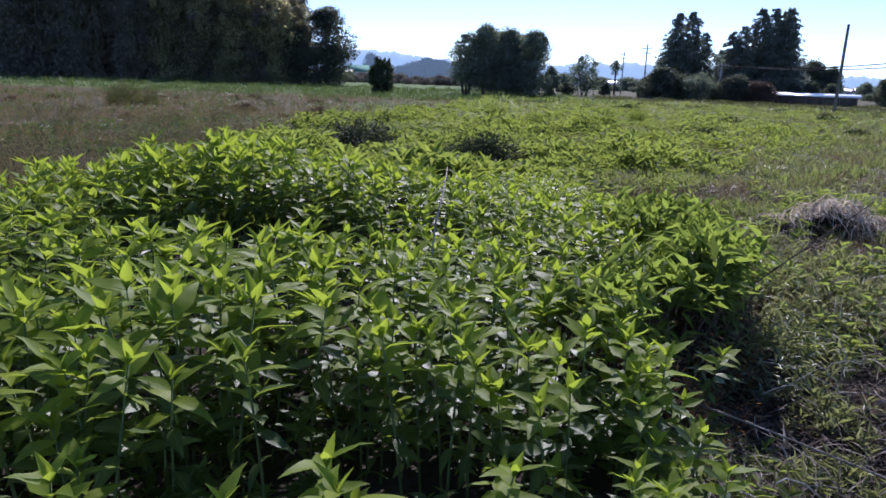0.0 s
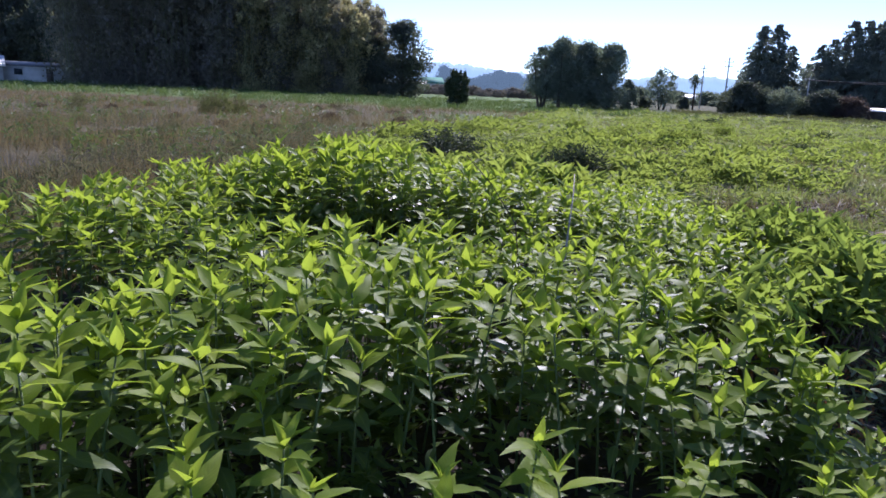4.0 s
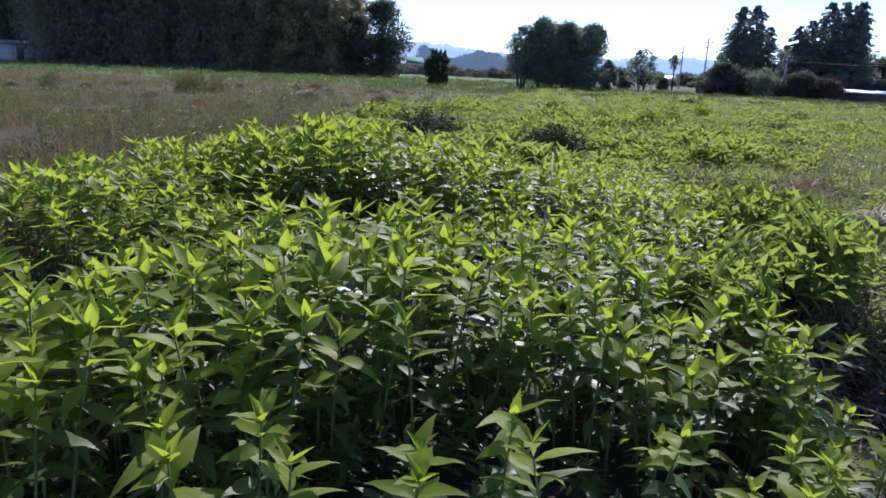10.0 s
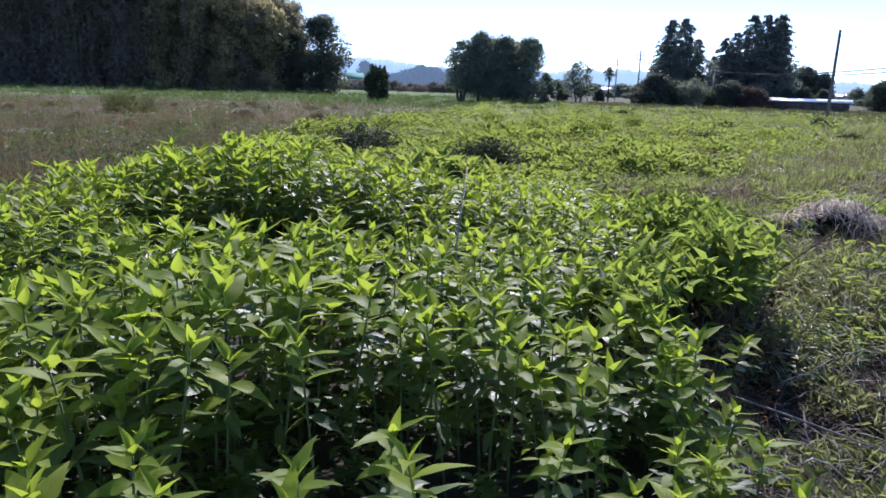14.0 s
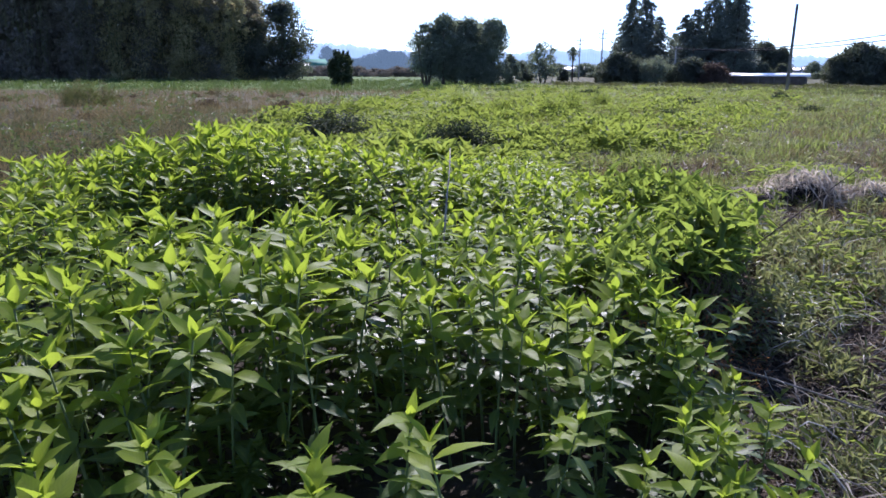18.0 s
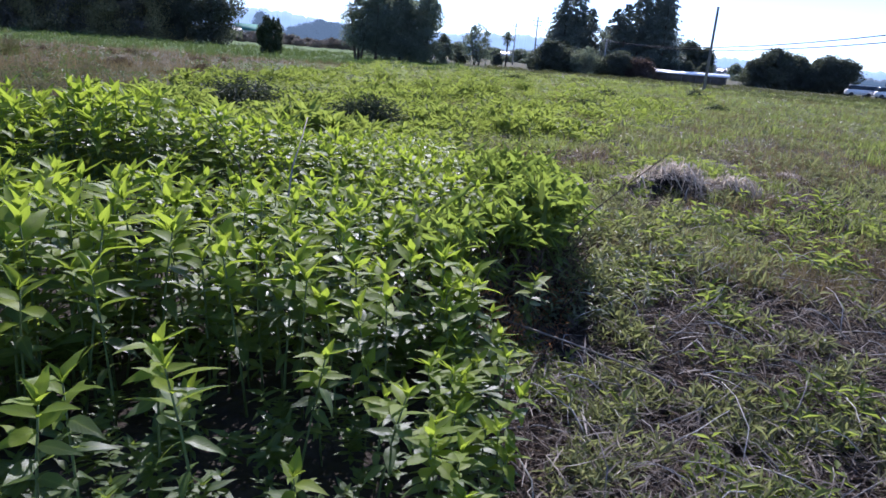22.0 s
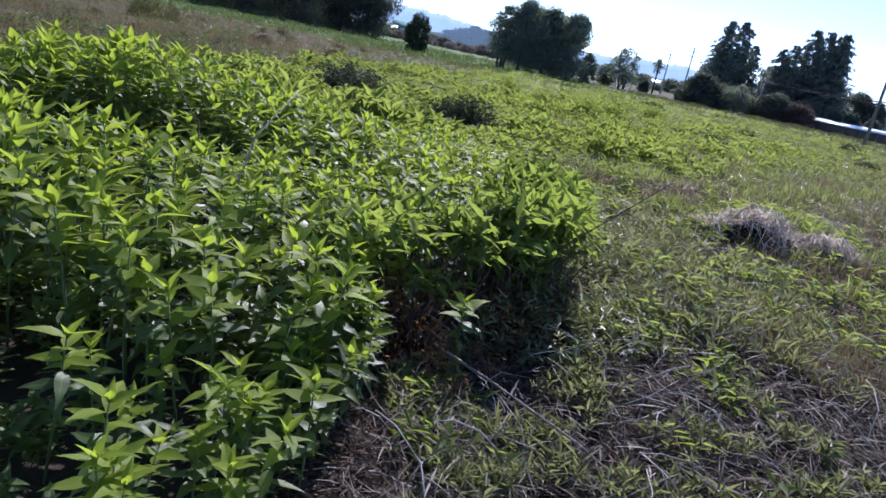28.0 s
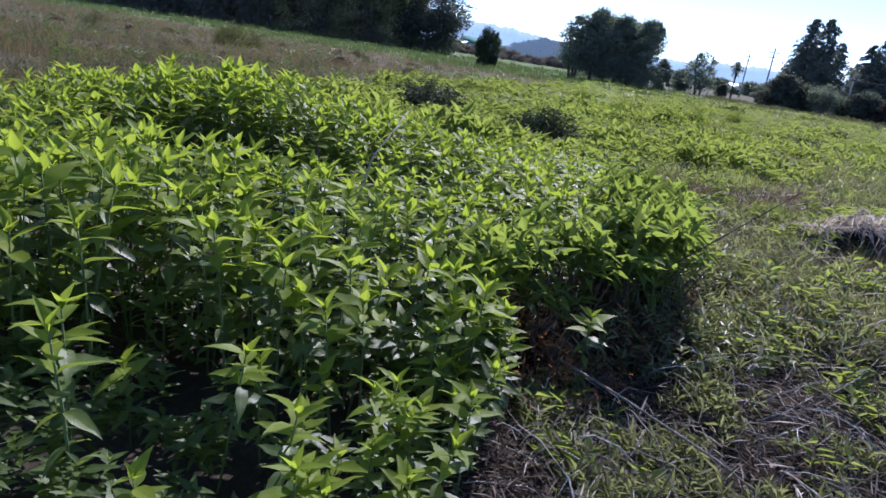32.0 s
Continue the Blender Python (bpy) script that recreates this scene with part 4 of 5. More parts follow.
def make_broadleaf(rng, h, w, name, label, trunk_frac=0.3, clumps=22, per=150, leaf=0.34, material=None, stems=1):
    """A broadleaf tree: one or more trunks, limbs to the clumps, and a lumpy crown of small leaves."""
    root = thing(name, label, "tree", "")
    blobs = []
    for i in range(clumps):
        a, q = rng.uniform(0, 6.28), rng.uniform(0, 1) ** 0.5
        t = rng.uniform(0, 1)
        z = h * (trunk_frac + (0.93 - trunk_frac) * t)
        env = np.interp(t, (0, 0.25, 0.6, 0.85, 1.0), (0.72, 0.95, 0.95, 0.68, 0.35))
        rx = w * rng.uniform(0.09, 0.22) * (1.0 if t < 0.8 else 0.75)
        r = max(0.0, w * 0.5 * env - rx * 0.8) * q
        blobs.append((r * math.cos(a), r * math.sin(a), z, rx, rx * rng.uniform(0.6, 0.9)))
    r0 = h * 0.02
    bits = []
    for k in range(stems):
        g = 6.28 * k / stems + 0.5
        o = 0.0 if stems == 1 else w * 0.12
        bits.append(tube([(o * math.cos(g) * 0.5, o * math.sin(g) * 0.5, -0.1), (o * math.cos(g), o * math.sin(g), h * max(trunk_frac, 0.2)), (o * 2 * math.cos(g), o * 2 * math.sin(g), h * 0.75)], (r0 * 1.3, r0, r0 * 0.3), 7))
    bits += limbs(rng, h * max(trunk_frac, 0.15), [b[:3] for b in blobs[:10]], r0)
    part("trunk", joined(bits), M_bark, root)
    part("crown", crown_shape(rng, blobs, per, leaf), material or M_tree, root)
    return root


def make_bamboo(rng, h, w, label, material):
    """A clump of bamboo: several culms that lean out, each ending in drooping plumes, leafy to the ground."""
    root = thing("bamboo_clump", label, "bamboo", "bamboo grove")
    blobs = []
    for i in range(6):
        a = 6.28 * i / 6 + rng.uniform(-0.4, 0.4)
        tx, ty = w * 0.45 * math.cos(a) * rng.uniform(0.4, 1), w * 0.45 * math.sin(a) * rng.uniform(0.4, 1)
        th = h * rng.uniform(0.7, 1.0)
        part("culm", tube([(tx * 0.25, ty * 0.25, -0.1), (tx * 0.4, ty * 0.4, th * 0.55), (tx * 0.7, ty * 0.7, th * 0.85), (tx * 1.0, ty * 1.0, th * 0.9)], (0.06, 0.05, 0.03, 0.012), 5), M_culm, root)
        for u in np.linspace(0.03, 0.8, 7):
            blobs.append((tx * (0.3 + u) + rng.uniform(-1.5, 1.5), ty * (0.3 + u) + rng.uniform(-1.5, 1.5), th * u + rng.uniform(-0.6, 0.6), w * rng.uniform(0.12, 0.25), h * rng.uniform(0.045, 0.08)))
        for k in range(7):
            u = k / 6
            blobs.append((tx * (0.75 + 0.75 * u), ty * (0.75 + 0.75 * u), th * (0.97 - 0.22 * (u - 0.25) ** 2 * 3), w * (0.13 - 0.06 * u), h * (0.05 - 0.02 * u)))
    part("crown", crown_shape(rng, blobs, 78, 0.34), material, root)
    return root


def make_cedar(rng, h, w, label):
    """A conifer: tiers of boughs that droop outward, ragged towards the pointed tip."""
    root = thing("cedar_tree", label, "tree", "tall conifers")
    P = []
    for z in np.arange(0.05, 0.985, 0.03):
        for k in range(9 if z < 0.75 else 6):
            a, L = rng.uniform(0, 6.28), (w * 0.5 * (1 - z) ** 0.6 + 0.35) * rng.uniform(0.55, 1.15)
            u = rng.uniform(0.1, 1, 64) ** 0.7
            side = rng.normal(0, 0.12, 64) * L * (1.3 - u) + rng.normal(0, 0.08, 64)
            P.append(np.column_stack([L * u * math.cos(a) - side * math.sin(a), L * u * math.sin(a) + side * math.cos(a), h * z + L * (0.1 * u - 0.28 * u * u) + rng.normal(0, 0.1, 64)]))
    P = np.concatenate(P)
    n = len(P)
    lv = np.array([(-0.3, 0, 0), (0, -0.6, 0.08), (0.3, 0, 0), (0, 0.6, -0.12)])
    crown = scatter((lv, np.array([(0, 1, 2), (0, 2, 3)])), P, turns(rng.uniform(0, 6.28, n), rng.uniform(-1.2, 1.2, n), rng.uniform(-1.0, 1.0, n)), rng.uniform(0.17, 0.36, n))
    part("trunk", tube([(0, 0, -0.1), (0, 0, h * 0.5), (0, 0, h * 0.98)], (h * 0.018, h * 0.012, 0.02), 7), M_bark, root)
    part("crown", crown, M_cedar, root)
    return root


def move(root, x, y, turn=0.0, s=1.0, sz=None):
    root.matrix_basis = Matrix.Translation((x, y, float(ground_z(x, y)))) @ Matrix.Rotation(turn, 4, "Z") @ Matrix.Diagonal((s, s, sz or s, 1))
    return root


trng = np.random.default_rng(5)


def plant_all(source, places):
    """The source tree at the first place (bearing, distance, width, height), copies at the others."""
    for i, (az, dd, s, sz) in enumerate(places):
        root = source[i] if i < len(source) else copy_thing(source[i % len(source)], Matrix.Identity(4))
        move(root, *at(az, dd), trng.uniform(0, 6.28), s, sz)


# bamboo grove
grove = [make_bamboo(trng, 17.0, 6.8, "tall dark bamboo clump with drooping plumes", M_bamboo) for _ in range(3)]
lit_grove = [make_bamboo(trng, 17.0, 6.8, "tall bamboo clump with plumes coloured as sunlit", M_lit_plume) for _ in range(3)]
spots_b, spots_p = [], []
for az in np.arange(-33.4, -11.6, 1.0):
    for row in range(4):
        tall = np.interp(az, (-34, -24, -18, -14, -11.5), (1.55, 1.42, 1.16, 0.98, 0.82)) * trng.uniform(0.88, 1.12) * (1 if row else 0.9)
        # Lit-coloured clumps get likelier to the right, painting the sun on that end.
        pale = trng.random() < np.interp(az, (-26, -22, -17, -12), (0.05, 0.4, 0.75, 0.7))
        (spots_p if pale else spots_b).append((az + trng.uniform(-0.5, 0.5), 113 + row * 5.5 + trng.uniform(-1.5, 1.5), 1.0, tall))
plant_all(grove, spots_b)
plant_all(lit_grove, spots_p)
oak = make_broadleaf(trng, 11.2, 8.6, "broadleaf_tree", "rounded dark broadleaf tree at the grove's end", 0.05, 100, 200, 0.26, M_hedge)
plant_all([oak], ((-9.3, 113, 1.3, 1.07), (-11.5, 114, 1.1, 0.85)))

# upright evergreen
ev = thing("evergreen_shrub", "dense dark upright evergreen shrub with ragged top", "shrub")
bl = []
for z in np.linspace(0.05, 0.93, 16):
    r = 1.42 * np.interp(z, (0, 0.25, 0.6, 0.85, 1), (0.62, 0.88, 1.0, 0.86, 0.5))
    for i in range(8):
        a = trng.uniform(0, 6.28)
        bl.append((r * 0.74 * math.cos(a), r * 0.74 * math.sin(a), 3.1 * z, 0.3, 0.32))
for i in range(14):
    a = trng.uniform(0, 6.28)
    bl.append((0.85 * math.cos(a) * trng.uniform(0.1, 1), 0.85 * math.sin(a), 3.0 + trng.uniform(0, 0.4), 0.1, 0.32))
part("trunk", tube([(0, 0, -0.1), (0, 0, 2.6)], (0.14, 0.05), 6), M_bark, ev)
bl += [(0, 0, 3.1 * z, 0.75, 0.4) for z in np.linspace(0.1, 0.88, 10)]
part("crown", crown_shape(trng, bl, 90, 0.15), M_bush, ev)
move(ev, *at(-4.9, 72))

# the group of trees in the middle
for az, dd, h, w, tf, cl, st, lab in ((1.9, 79, 7.0, 4.8, 0.22, 52, 3, "open broadleaf tree with several bare trunks"), (3.3, 80, 7.9, 5.6, 0.12, 84, 2, "dense dark broadleaf tree in the field"), (5.2, 81, 7.5, 6.4, 0.12, 90, 1, "dense dark broadleaf tree in the field"), (7.2, 80, 7.3, 5.4, 0.1, 80, 1, "dark broadleaf tree with a visible trunk"), (4.3, 82, 7.4, 5.6, 0.1, 60, 1, "dense dark broadleaf tree in the field"), (6.2, 82, 7.1, 5.6, 0.1, 60, 1, "dense dark broadleaf tree in the field"), (8.7, 82, 3.8, 2.4, 0.05, 34, 1, "small dark tree beside larger ones")):
    t = make_broadleaf(trng, h, w, "broadleaf_tree", lab, tf, cl, 210, 0.19, stems=st)
    move(t, *at(az, dd), trng.uniform(0, 6))
t = make_broadleaf(trng, 5.9, 6.0, "broadleaf_tree", "slender broadleaf tree with a thin crown", 0.14, 40, 80, 0.28, stems=2)
move(t, *at(11.3, 108))
t = make_broadleaf(trng, 6.0, 3.4, "broadleaf_tree", "small spare tree with a flat top", 0.62, 8, 80, 0.26)
move(t, *at(13.6, 125))

# conifers
ced = [make_cedar(trng, 13.9, 8.2, "tall dark conifer behind the field") for _ in range(4)]
plant_all(ced, ((18.0, 124, 1.0, 0.97), (18.95, 126, 1.0, 1.0), (24.48, 125, 0.9, 1.03), (25.2, 126, 0.9, 1.0), (19.9, 129, 0.8, 0.78), (21.9, 126, 0.9, 0.78), (22.57, 124, 0.8, 0.83), (23.65, 127, 1.0, 1.04), (25.5, 124, 1.0, 1.02), (17.5, 126, 0.9, 0.72), (22.2, 130, 1.3, 0.62), (24.0, 130, 1.3, 0.68), (25.4, 130, 1.2, 0.7), (18.6, 130, 1.2, 0.68)))
hazy = make_broadleaf(trng, 10.0, 6.0, "broadleaf_tree", "tall hazy tree between the conifers", 0.05, 26, 100, 0.34)
move(hazy, *at(20.9, 152))

# hedge of bushes under the conifers, and the round trees to the side
bush = make_broadleaf(trng, 4.0, 5.6, "hedge_bush", "broad dark bush under the conifers", 0.03, 64, 130, 0.24, M_hedge)
plant_all([bush], ((17.2, 106, 1.3, 1.08), (18.6, 107, 1.0, 0.86), (21.1, 108, 0.8, 0.68), (22.4, 106, 1.1, 0.9), (23.2, 107, 0.8, 0.7), (16.3, 108, 0.7, 0.85), (26.4, 121, 0.55, 0.74), (27.5, 120, 0.6, 0.78), (28.8, 121, 0.6, 0.74), (15.7, 112, 0.4, 0.6), (12.9, 122, 0.5, 0.5), (10.0, 112, 0.6, 0.45)))
light_bush = make_broadleaf(trng, 3.9, 6.0, "hedge_bush", "feathery pale green bush under the conifers", 0.03, 44, 110, 0.22)
move(light_bush, *at(19.9, 105))
brown_bush = make_broadleaf(trng, 2.7, 5.2, "hedge_bush", "dense russet bush beside a long low shed", 0.03, 50, 130, 0.2, M_russet)
move(brown_bush, *at(24.1, 105))
side = make_broadleaf(trng, 6.0, 8.0, "broadleaf_tree", "broad rounded dark tree at the field's end", 0.02, 95, 150, 0.3, M_hedge)
plant_all([side], ((-34.6, 150, 1.3, 2.7), (-35.6, 158, 1.5, 3.2), (-37.4, 156, 1.5, 2.9), (-39.6, 158, 1.6, 3.3), (-42.5, 155, 1.7, 3.1), (33.6, 122, 0.95, 1.0), (34.9, 124, 0.8, 0.88), (32.3, 122, 0.62, 0.72), (35.7, 123, 0.75, 0.68), (27.4, 160, 1.0, 1.3), (28.6, 160, 0.72, 1.1), (26.3, 165, 0.8, 1.15), (36.9, 124, 0.8, 0.92), (38.1, 124, 0.8, 0.86), (-36.4, 150, 1.5, 1.9), (-38.6, 152, 1.5, 2.0), (-41.0, 150, 1.6, 2.1)))
# distant woods
wood = make_broadleaf(trng, 9.0, 13.0, "distant_tree", "distant tree on the plain", 0.03, 40, 90, 0.7)
plant_all([wood], ((-3.4, 250, 0.5, 0.35), (-7.6, 240, 0.5, 0.22), (-6.4, 236, 0.5, 0.16), (-5.2, 245, 0.6, 0.25), (-2.2, 245, 0.6, 0.25), (0.0, 240, 0.6, 0.3), (13.6, 220, 0.4, 0.2), (15.1, 215, 0.4, 0.17), (31.2, 220, 0.5, 0.2), (2.2, 250, 0.8, 0.55), (9.6, 260, 0.8, 0.6), (30.8, 240, 0.5, 0.55), (32.0, 240, 0.6, 0.6), (16.0, 230, 0.6, 0.5), (-4.4, 240, 0.6, 0.4), (14.6, 250, 0.9, 0.5), (12.4, 260, 0.8, 0.5)))


# Far crowns share the glowing haze material; their blue is emission, not leaf.
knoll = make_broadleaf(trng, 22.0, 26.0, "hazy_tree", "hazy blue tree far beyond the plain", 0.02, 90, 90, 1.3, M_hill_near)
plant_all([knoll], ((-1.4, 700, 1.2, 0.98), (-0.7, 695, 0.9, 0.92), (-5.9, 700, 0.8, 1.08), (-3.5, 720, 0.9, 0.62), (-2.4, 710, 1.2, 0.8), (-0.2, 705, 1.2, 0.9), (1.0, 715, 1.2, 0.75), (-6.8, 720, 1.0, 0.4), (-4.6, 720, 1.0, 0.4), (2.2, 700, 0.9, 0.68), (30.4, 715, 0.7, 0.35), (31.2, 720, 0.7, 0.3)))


scrub = make_broadleaf(trng, 2.3, 7.0, "scrub_bush", "dry grey-brown scrub on a low bank", 0.02, 26, 90, 0.3, M_scrub)
plant_all([scrub], [(a, 205 + trng.uniform(-12, 12), 1.0, trng.uniform(0.6, 1.1)) for a in np.arange(-9.0, 1.6, 0.62)])


# ---- shade mounds and weeds that stand out in the field ----
def make_leafy(rng, name, label, category, r, h, count, leaf, width, material, group="", bare=0.0):
    """A low bush: short stems and a dome of many leaves."""
    root = thing(name, label, category, group)
    for i in range(4):
        a = rng.uniform(0, 6.28)
        part("stem", tube([(0, 0, -0.05), (r * 0.4 * math.cos(a), r * 0.4 * math.sin(a), h * 0.5), (r * 0.75 * math.cos(a), r * 0.75 * math.sin(a), h * rng.uniform(0.6, 0.9))], (0.008, 0.006, 0.003), 5), M_twig, root)
    v = rng.normal(size=(count, 3))
    v /= np.linalg.norm(v, axis=1)[:, None]
    v[:, 2] = np.abs(v[:, 2])
    q = rng.uniform(0.5, 1.05, count) * (1 + 0.2 * np.sin(4 * v[:, 0] + 3 * v[:, 1]))
    P = np.column_stack([v[:, 0] * r * q, v[:, 1] * r * q, (bare + (1 - bare) * v[:, 2]) * h * (q if bare == 0 else 0.8 + 0.25 * q)])
    shape = scatter(small_leaf(leaf, width, 0.25, 0.2), P, turns(rng.uniform(0, 6.28, count), rng.uniform(-0.7, 1.2, count), rng.uniform(-0.8, 0.8, count)), rng.uniform(0.5, 1.4, count))
    part("foliage", shape, material, root)
    return root


brng = np.random.default_rng(12)
# Dark leaf domes put in where the weed carpet only has shaded hollows.
low_bush = make_leafy(brng, "low_bush", "dark leafy mound painting a shaded hollow among bright weeds", "bush", 0.62, 0.56, 2000, 0.1, 0.03, M_bush, "dark bushes")
low_bush.matrix_basis = pose(0.85, 14.3, 0) @ Matrix.Diagonal((1.3, 0.95, 0.95, 1))
copy_thing(low_bush, pose(-1.95, 16.6, 0.0, 0, 0, 70) @ Matrix.Diagonal((1.4, 1.55, 1.15, 1)))
for bx, by, s in ((-0.17, 9.25, 0.55), (5.95, 15.6, 0.45), (-0.9, 19.8, 0.5), (3.4, 12.1, 0.4), (9.2, 24.0, 0.6), (13.5, 33.0, 0.8), (4.2, 27.5, 0.55), (16.0, 27.0, 0.6), (22.0, 40.0, 0.9), (12.0, 46.0, 0.9)):
    copy_thing(low_bush, pose(bx, by, -0.03, 0, 0, brng.uniform(0, 360)) @ Matrix.Diagonal((s * 1.2, s, s, 1)))
tall_weed = make_leafy(brng, "tall_weed_clump", "loose tall yellow-green weed clump in the field", "weed", 0.6, 0.75, 1300, 0.12, 0.03, M_carpet, "tall weed clumps")
tall_weed.matrix_basis = pose(4.4, 22.0, 0)
for bx, by, s in ((3.2, 23.5, 0.9), (5.6, 24.0, 1.0), (6.4, 21.0, 0.7), (2.2, 30.0, 0.9), (8.5, 30.5, 0.9)):
    copy_thing(tall_weed, pose(bx, by, 0, 0, 0, brng.uniform(0, 360)) @ Matrix.Scale(s, 4))
thistle = make_leafy(brng, "meadow_weed_clump", "dull green upright weed clump in dry grass", "weed", 0.5, 1.05, 600, 0.16, 0.022, M_grey, "meadow weed clumps")
thistle.matrix_basis = pose(-15.6, 34.0, 0)
for bx, by, s in ((-14.4, 34.6, 0.85), (-11.0, 42.0, 0.6), (-6.8, 21.0, 0.5), (-9.6, 18.0, 0.55), (-18.5, 27.5, 0.7)):
    copy_thing(thistle, pose(bx, by, 0, 0, 0, brng.uniform(0, 360)) @ Matrix.Scale(s, 4))
dark_tuft = make_leafy(brng, "dead_grass_tuft", "dark brown matted tuft in the dry meadow", "grass tuft", 0.55, 0.34, 420, 0.2, 0.012, M_brown, "matted tufts")
dark_tuft.matrix_basis = pose(-8.3, 29.6, 0)
for i in range(26):
    bx, by = at(brng.uniform(-36, -3), brng.uniform(20, 54))
    if bx < left_edge(by) - 0.6:
        copy_thing(dark_tuft, pose(bx, by, 0, 0, 0, brng.uniform(0, 360)) @ Matrix.Scale(brng.uniform(0.25, 0.65), 4))
copy_thing(dark_tuft, pose(-5.0, 28.3, 0, 0, 0, 40))


# ---- heaps of dead grass ----
def make_heap(rng, r, h, blades):
    """A mound of matted dead grass: straw lies over it and hangs before a dark hollow that opens at its foot."""
    root = thing("dead_grass_heap", "heap of matted bleached dead grass with dark hollows", "grass heap", "dead grass heaps")

    def top(x, y):
        q = np.hypot(x / 1.15, (y - 0.1 * r) / 0.9) / r
        return h * np.clip(1 - q ** 2.4, 0, None) * (1 + 0.09 * np.sin(5 * x / r + 1) + 0.08 * np.sin(7 * y / r + 2 * x / r))

    n, rings = 30, 9
    W = [(0, 0.1 * r, float(top(0, 0.1 * r)) * 0.9)]
    for k in range(1, rings + 1):
        for j in range(n):
            g, q = 6.283 * j / n, k / rings
            x, y = 1.12 * r * q * math.cos(g), 0.88 * r * q * math.sin(g) + 0.1 * r
            z = float(top(x, y)) * 0.9 - 0.03 * (k == rings)
            if y < -0.15 * r:
                cave = math.exp(-((x + 0.12 * r) / (0.32 * r)) ** 2)
                y, z = y + 0.75 * r * cave * min(1, (-0.15 * r - y) / (0.25 * r)), z + 0.1 * h * cave
            W.append((x, y, z))
    G = [(0, 1 + j, 1 + (j + 1) % n) for j in range(n)]
    for k in range(rings - 1):
        for j in range(n):
            p, q = 1 + k * n + j, 1 + k * n + (j + 1) % n
            G += [(p, p + n, q + n), (p, q + n, q)]
    part("earth", (np.array(W, float), np.array(G)), M_earth, root, "earth inside the hollow, its shade put into a near-black colour")

    def strands(m, x0, y0, way, length, width, lift, sag):
        V, curl = [], rng.normal(0, 1.6, m)
        for u in (0.0, 0.28, 0.55, 0.8, 1.0):
            g = way + (u - 0.4) * curl
            x, y = x0 + length * u * np.cos(g), y0 + length * u * np.sin(g)
            z = np.maximum(top(x, y) + lift * (0.3 + math.sin(3.1 * u)) - sag * u * u, 0.004)
            side = np.column_stack([-np.sin(g), np.cos(g), np.full(m, 0.5)]) * (width * (1.1 - 0.75 * u))[:, None]
            c = np.column_stack([x, y, z])
            V += [c - side, c + side]
        F = []
        for i in range(4):
            F += [(2 * i, 2 * i + 1, 2 * i + 3), (2 * i, 2 * i + 3, 2 * i + 2)]
        return np.stack(V, 1).reshape(-1, 3), (np.array(F)[None] + (np.arange(m) * 10)[:, None, None]).reshape(-1, 3)

    g, q = rng.uniform(0, 6.283, blades), rng.uniform(0, 0.95, blades) ** 0.6
    x0, y0 = r * q * np.cos(g), 0.8 * r * q * np.sin(g) + 0.1 * r
    keep = ~((y0 < -0.2 * r) & (np.abs(x0 + 0.12 * r) < 0.33 * r))
    x0, y0 = x0[keep], y0[keep]
    m = len(x0)
    way = np.arctan2(y0 - 0.25 * r, x0) + rng.normal(0, 1.5, m)
    shape = strands(m, x0, y0, way, rng.uniform(0.1, 0.34, m) * r / 0.55, rng.uniform(0.004, 0.011, m), rng.uniform(0.0, 0.15, m), rng.uniform(-0.12, 0.14, m))
    tagged(part("dead_grass", shape, M_heap, root), kind="stuff")
    m = 26
    x0 = -0.12 * r + rng.uniform(-0.5, 0.5, m) * r
    shape = strands(m, x0, np.full(m, -0.12 * r) + rng.uniform(-0.08, 0.1, m) * r, -1.57 + rng.normal(0, 0.5, m), rng.uniform(0.15, 0.42, m), rng.uniform(0.003, 0.007, m), rng.uniform(0.02, 0.07, m), rng.uniform(-0.1, 0.05, m))
    tagged(part("hanging_straw", shape, M_heap, root), kind="stuff")
    for i in range(5):
        g = rng.uniform(0, 6.28)
        part("stalk", tube([(0, 0.1 * r, h * 0.3), (r * 0.3 * math.cos(g), 0.1 * r + r * 0.2 * math.sin(g), h * 1.05), (r * 0.75 * math.cos(g), 0.1 * r + r * 0.6 * math.sin(g), h * rng.uniform(0.9, 1.25))], (0.009, 0.007, 0.004), 5), M_stalk, root)
    return root


heap = make_heap(brng, 0.6, 0.29, 380)
heap.matrix_basis = pose(4.5, 7.7, 0, 0, 0, -28) @ Matrix.Diagonal((0.88, 0.9, 1.0, 1))
for bx, by, s, k in ((5.2, 7.5, 0.85, 0.95), (5.7, 7.3, 0.5, 0.75), (4.1, 8.3, 0.55, 0.7), (3.1, 8.6, 0.5, 0.5), (2.5, 9.2, 0.5, 0.45), (7.4, 9.6, 0.75, 0.4), (3.6, 11.4, 0.6, 0.4), (8.2, 12.5, 0.8, 0.4), (6.5, 6.0, 0.6, 0.35)):
    copy_thing(heap, pose(bx, by, -0.02, 0, 0, -28 + brng.uniform(-25, 25)) @ Matrix.Diagonal((s, s, s * k, 1)))
clump = part("grass_clump", tuft(brng, 34, 0.24, 0.011, 0.1), M_grass)
tagged(clump, "bright green grass clump before a dead grass heap", "grass tuft", "grass clumps")
clump.matrix_basis = pose(4.75, 7.2, 0)
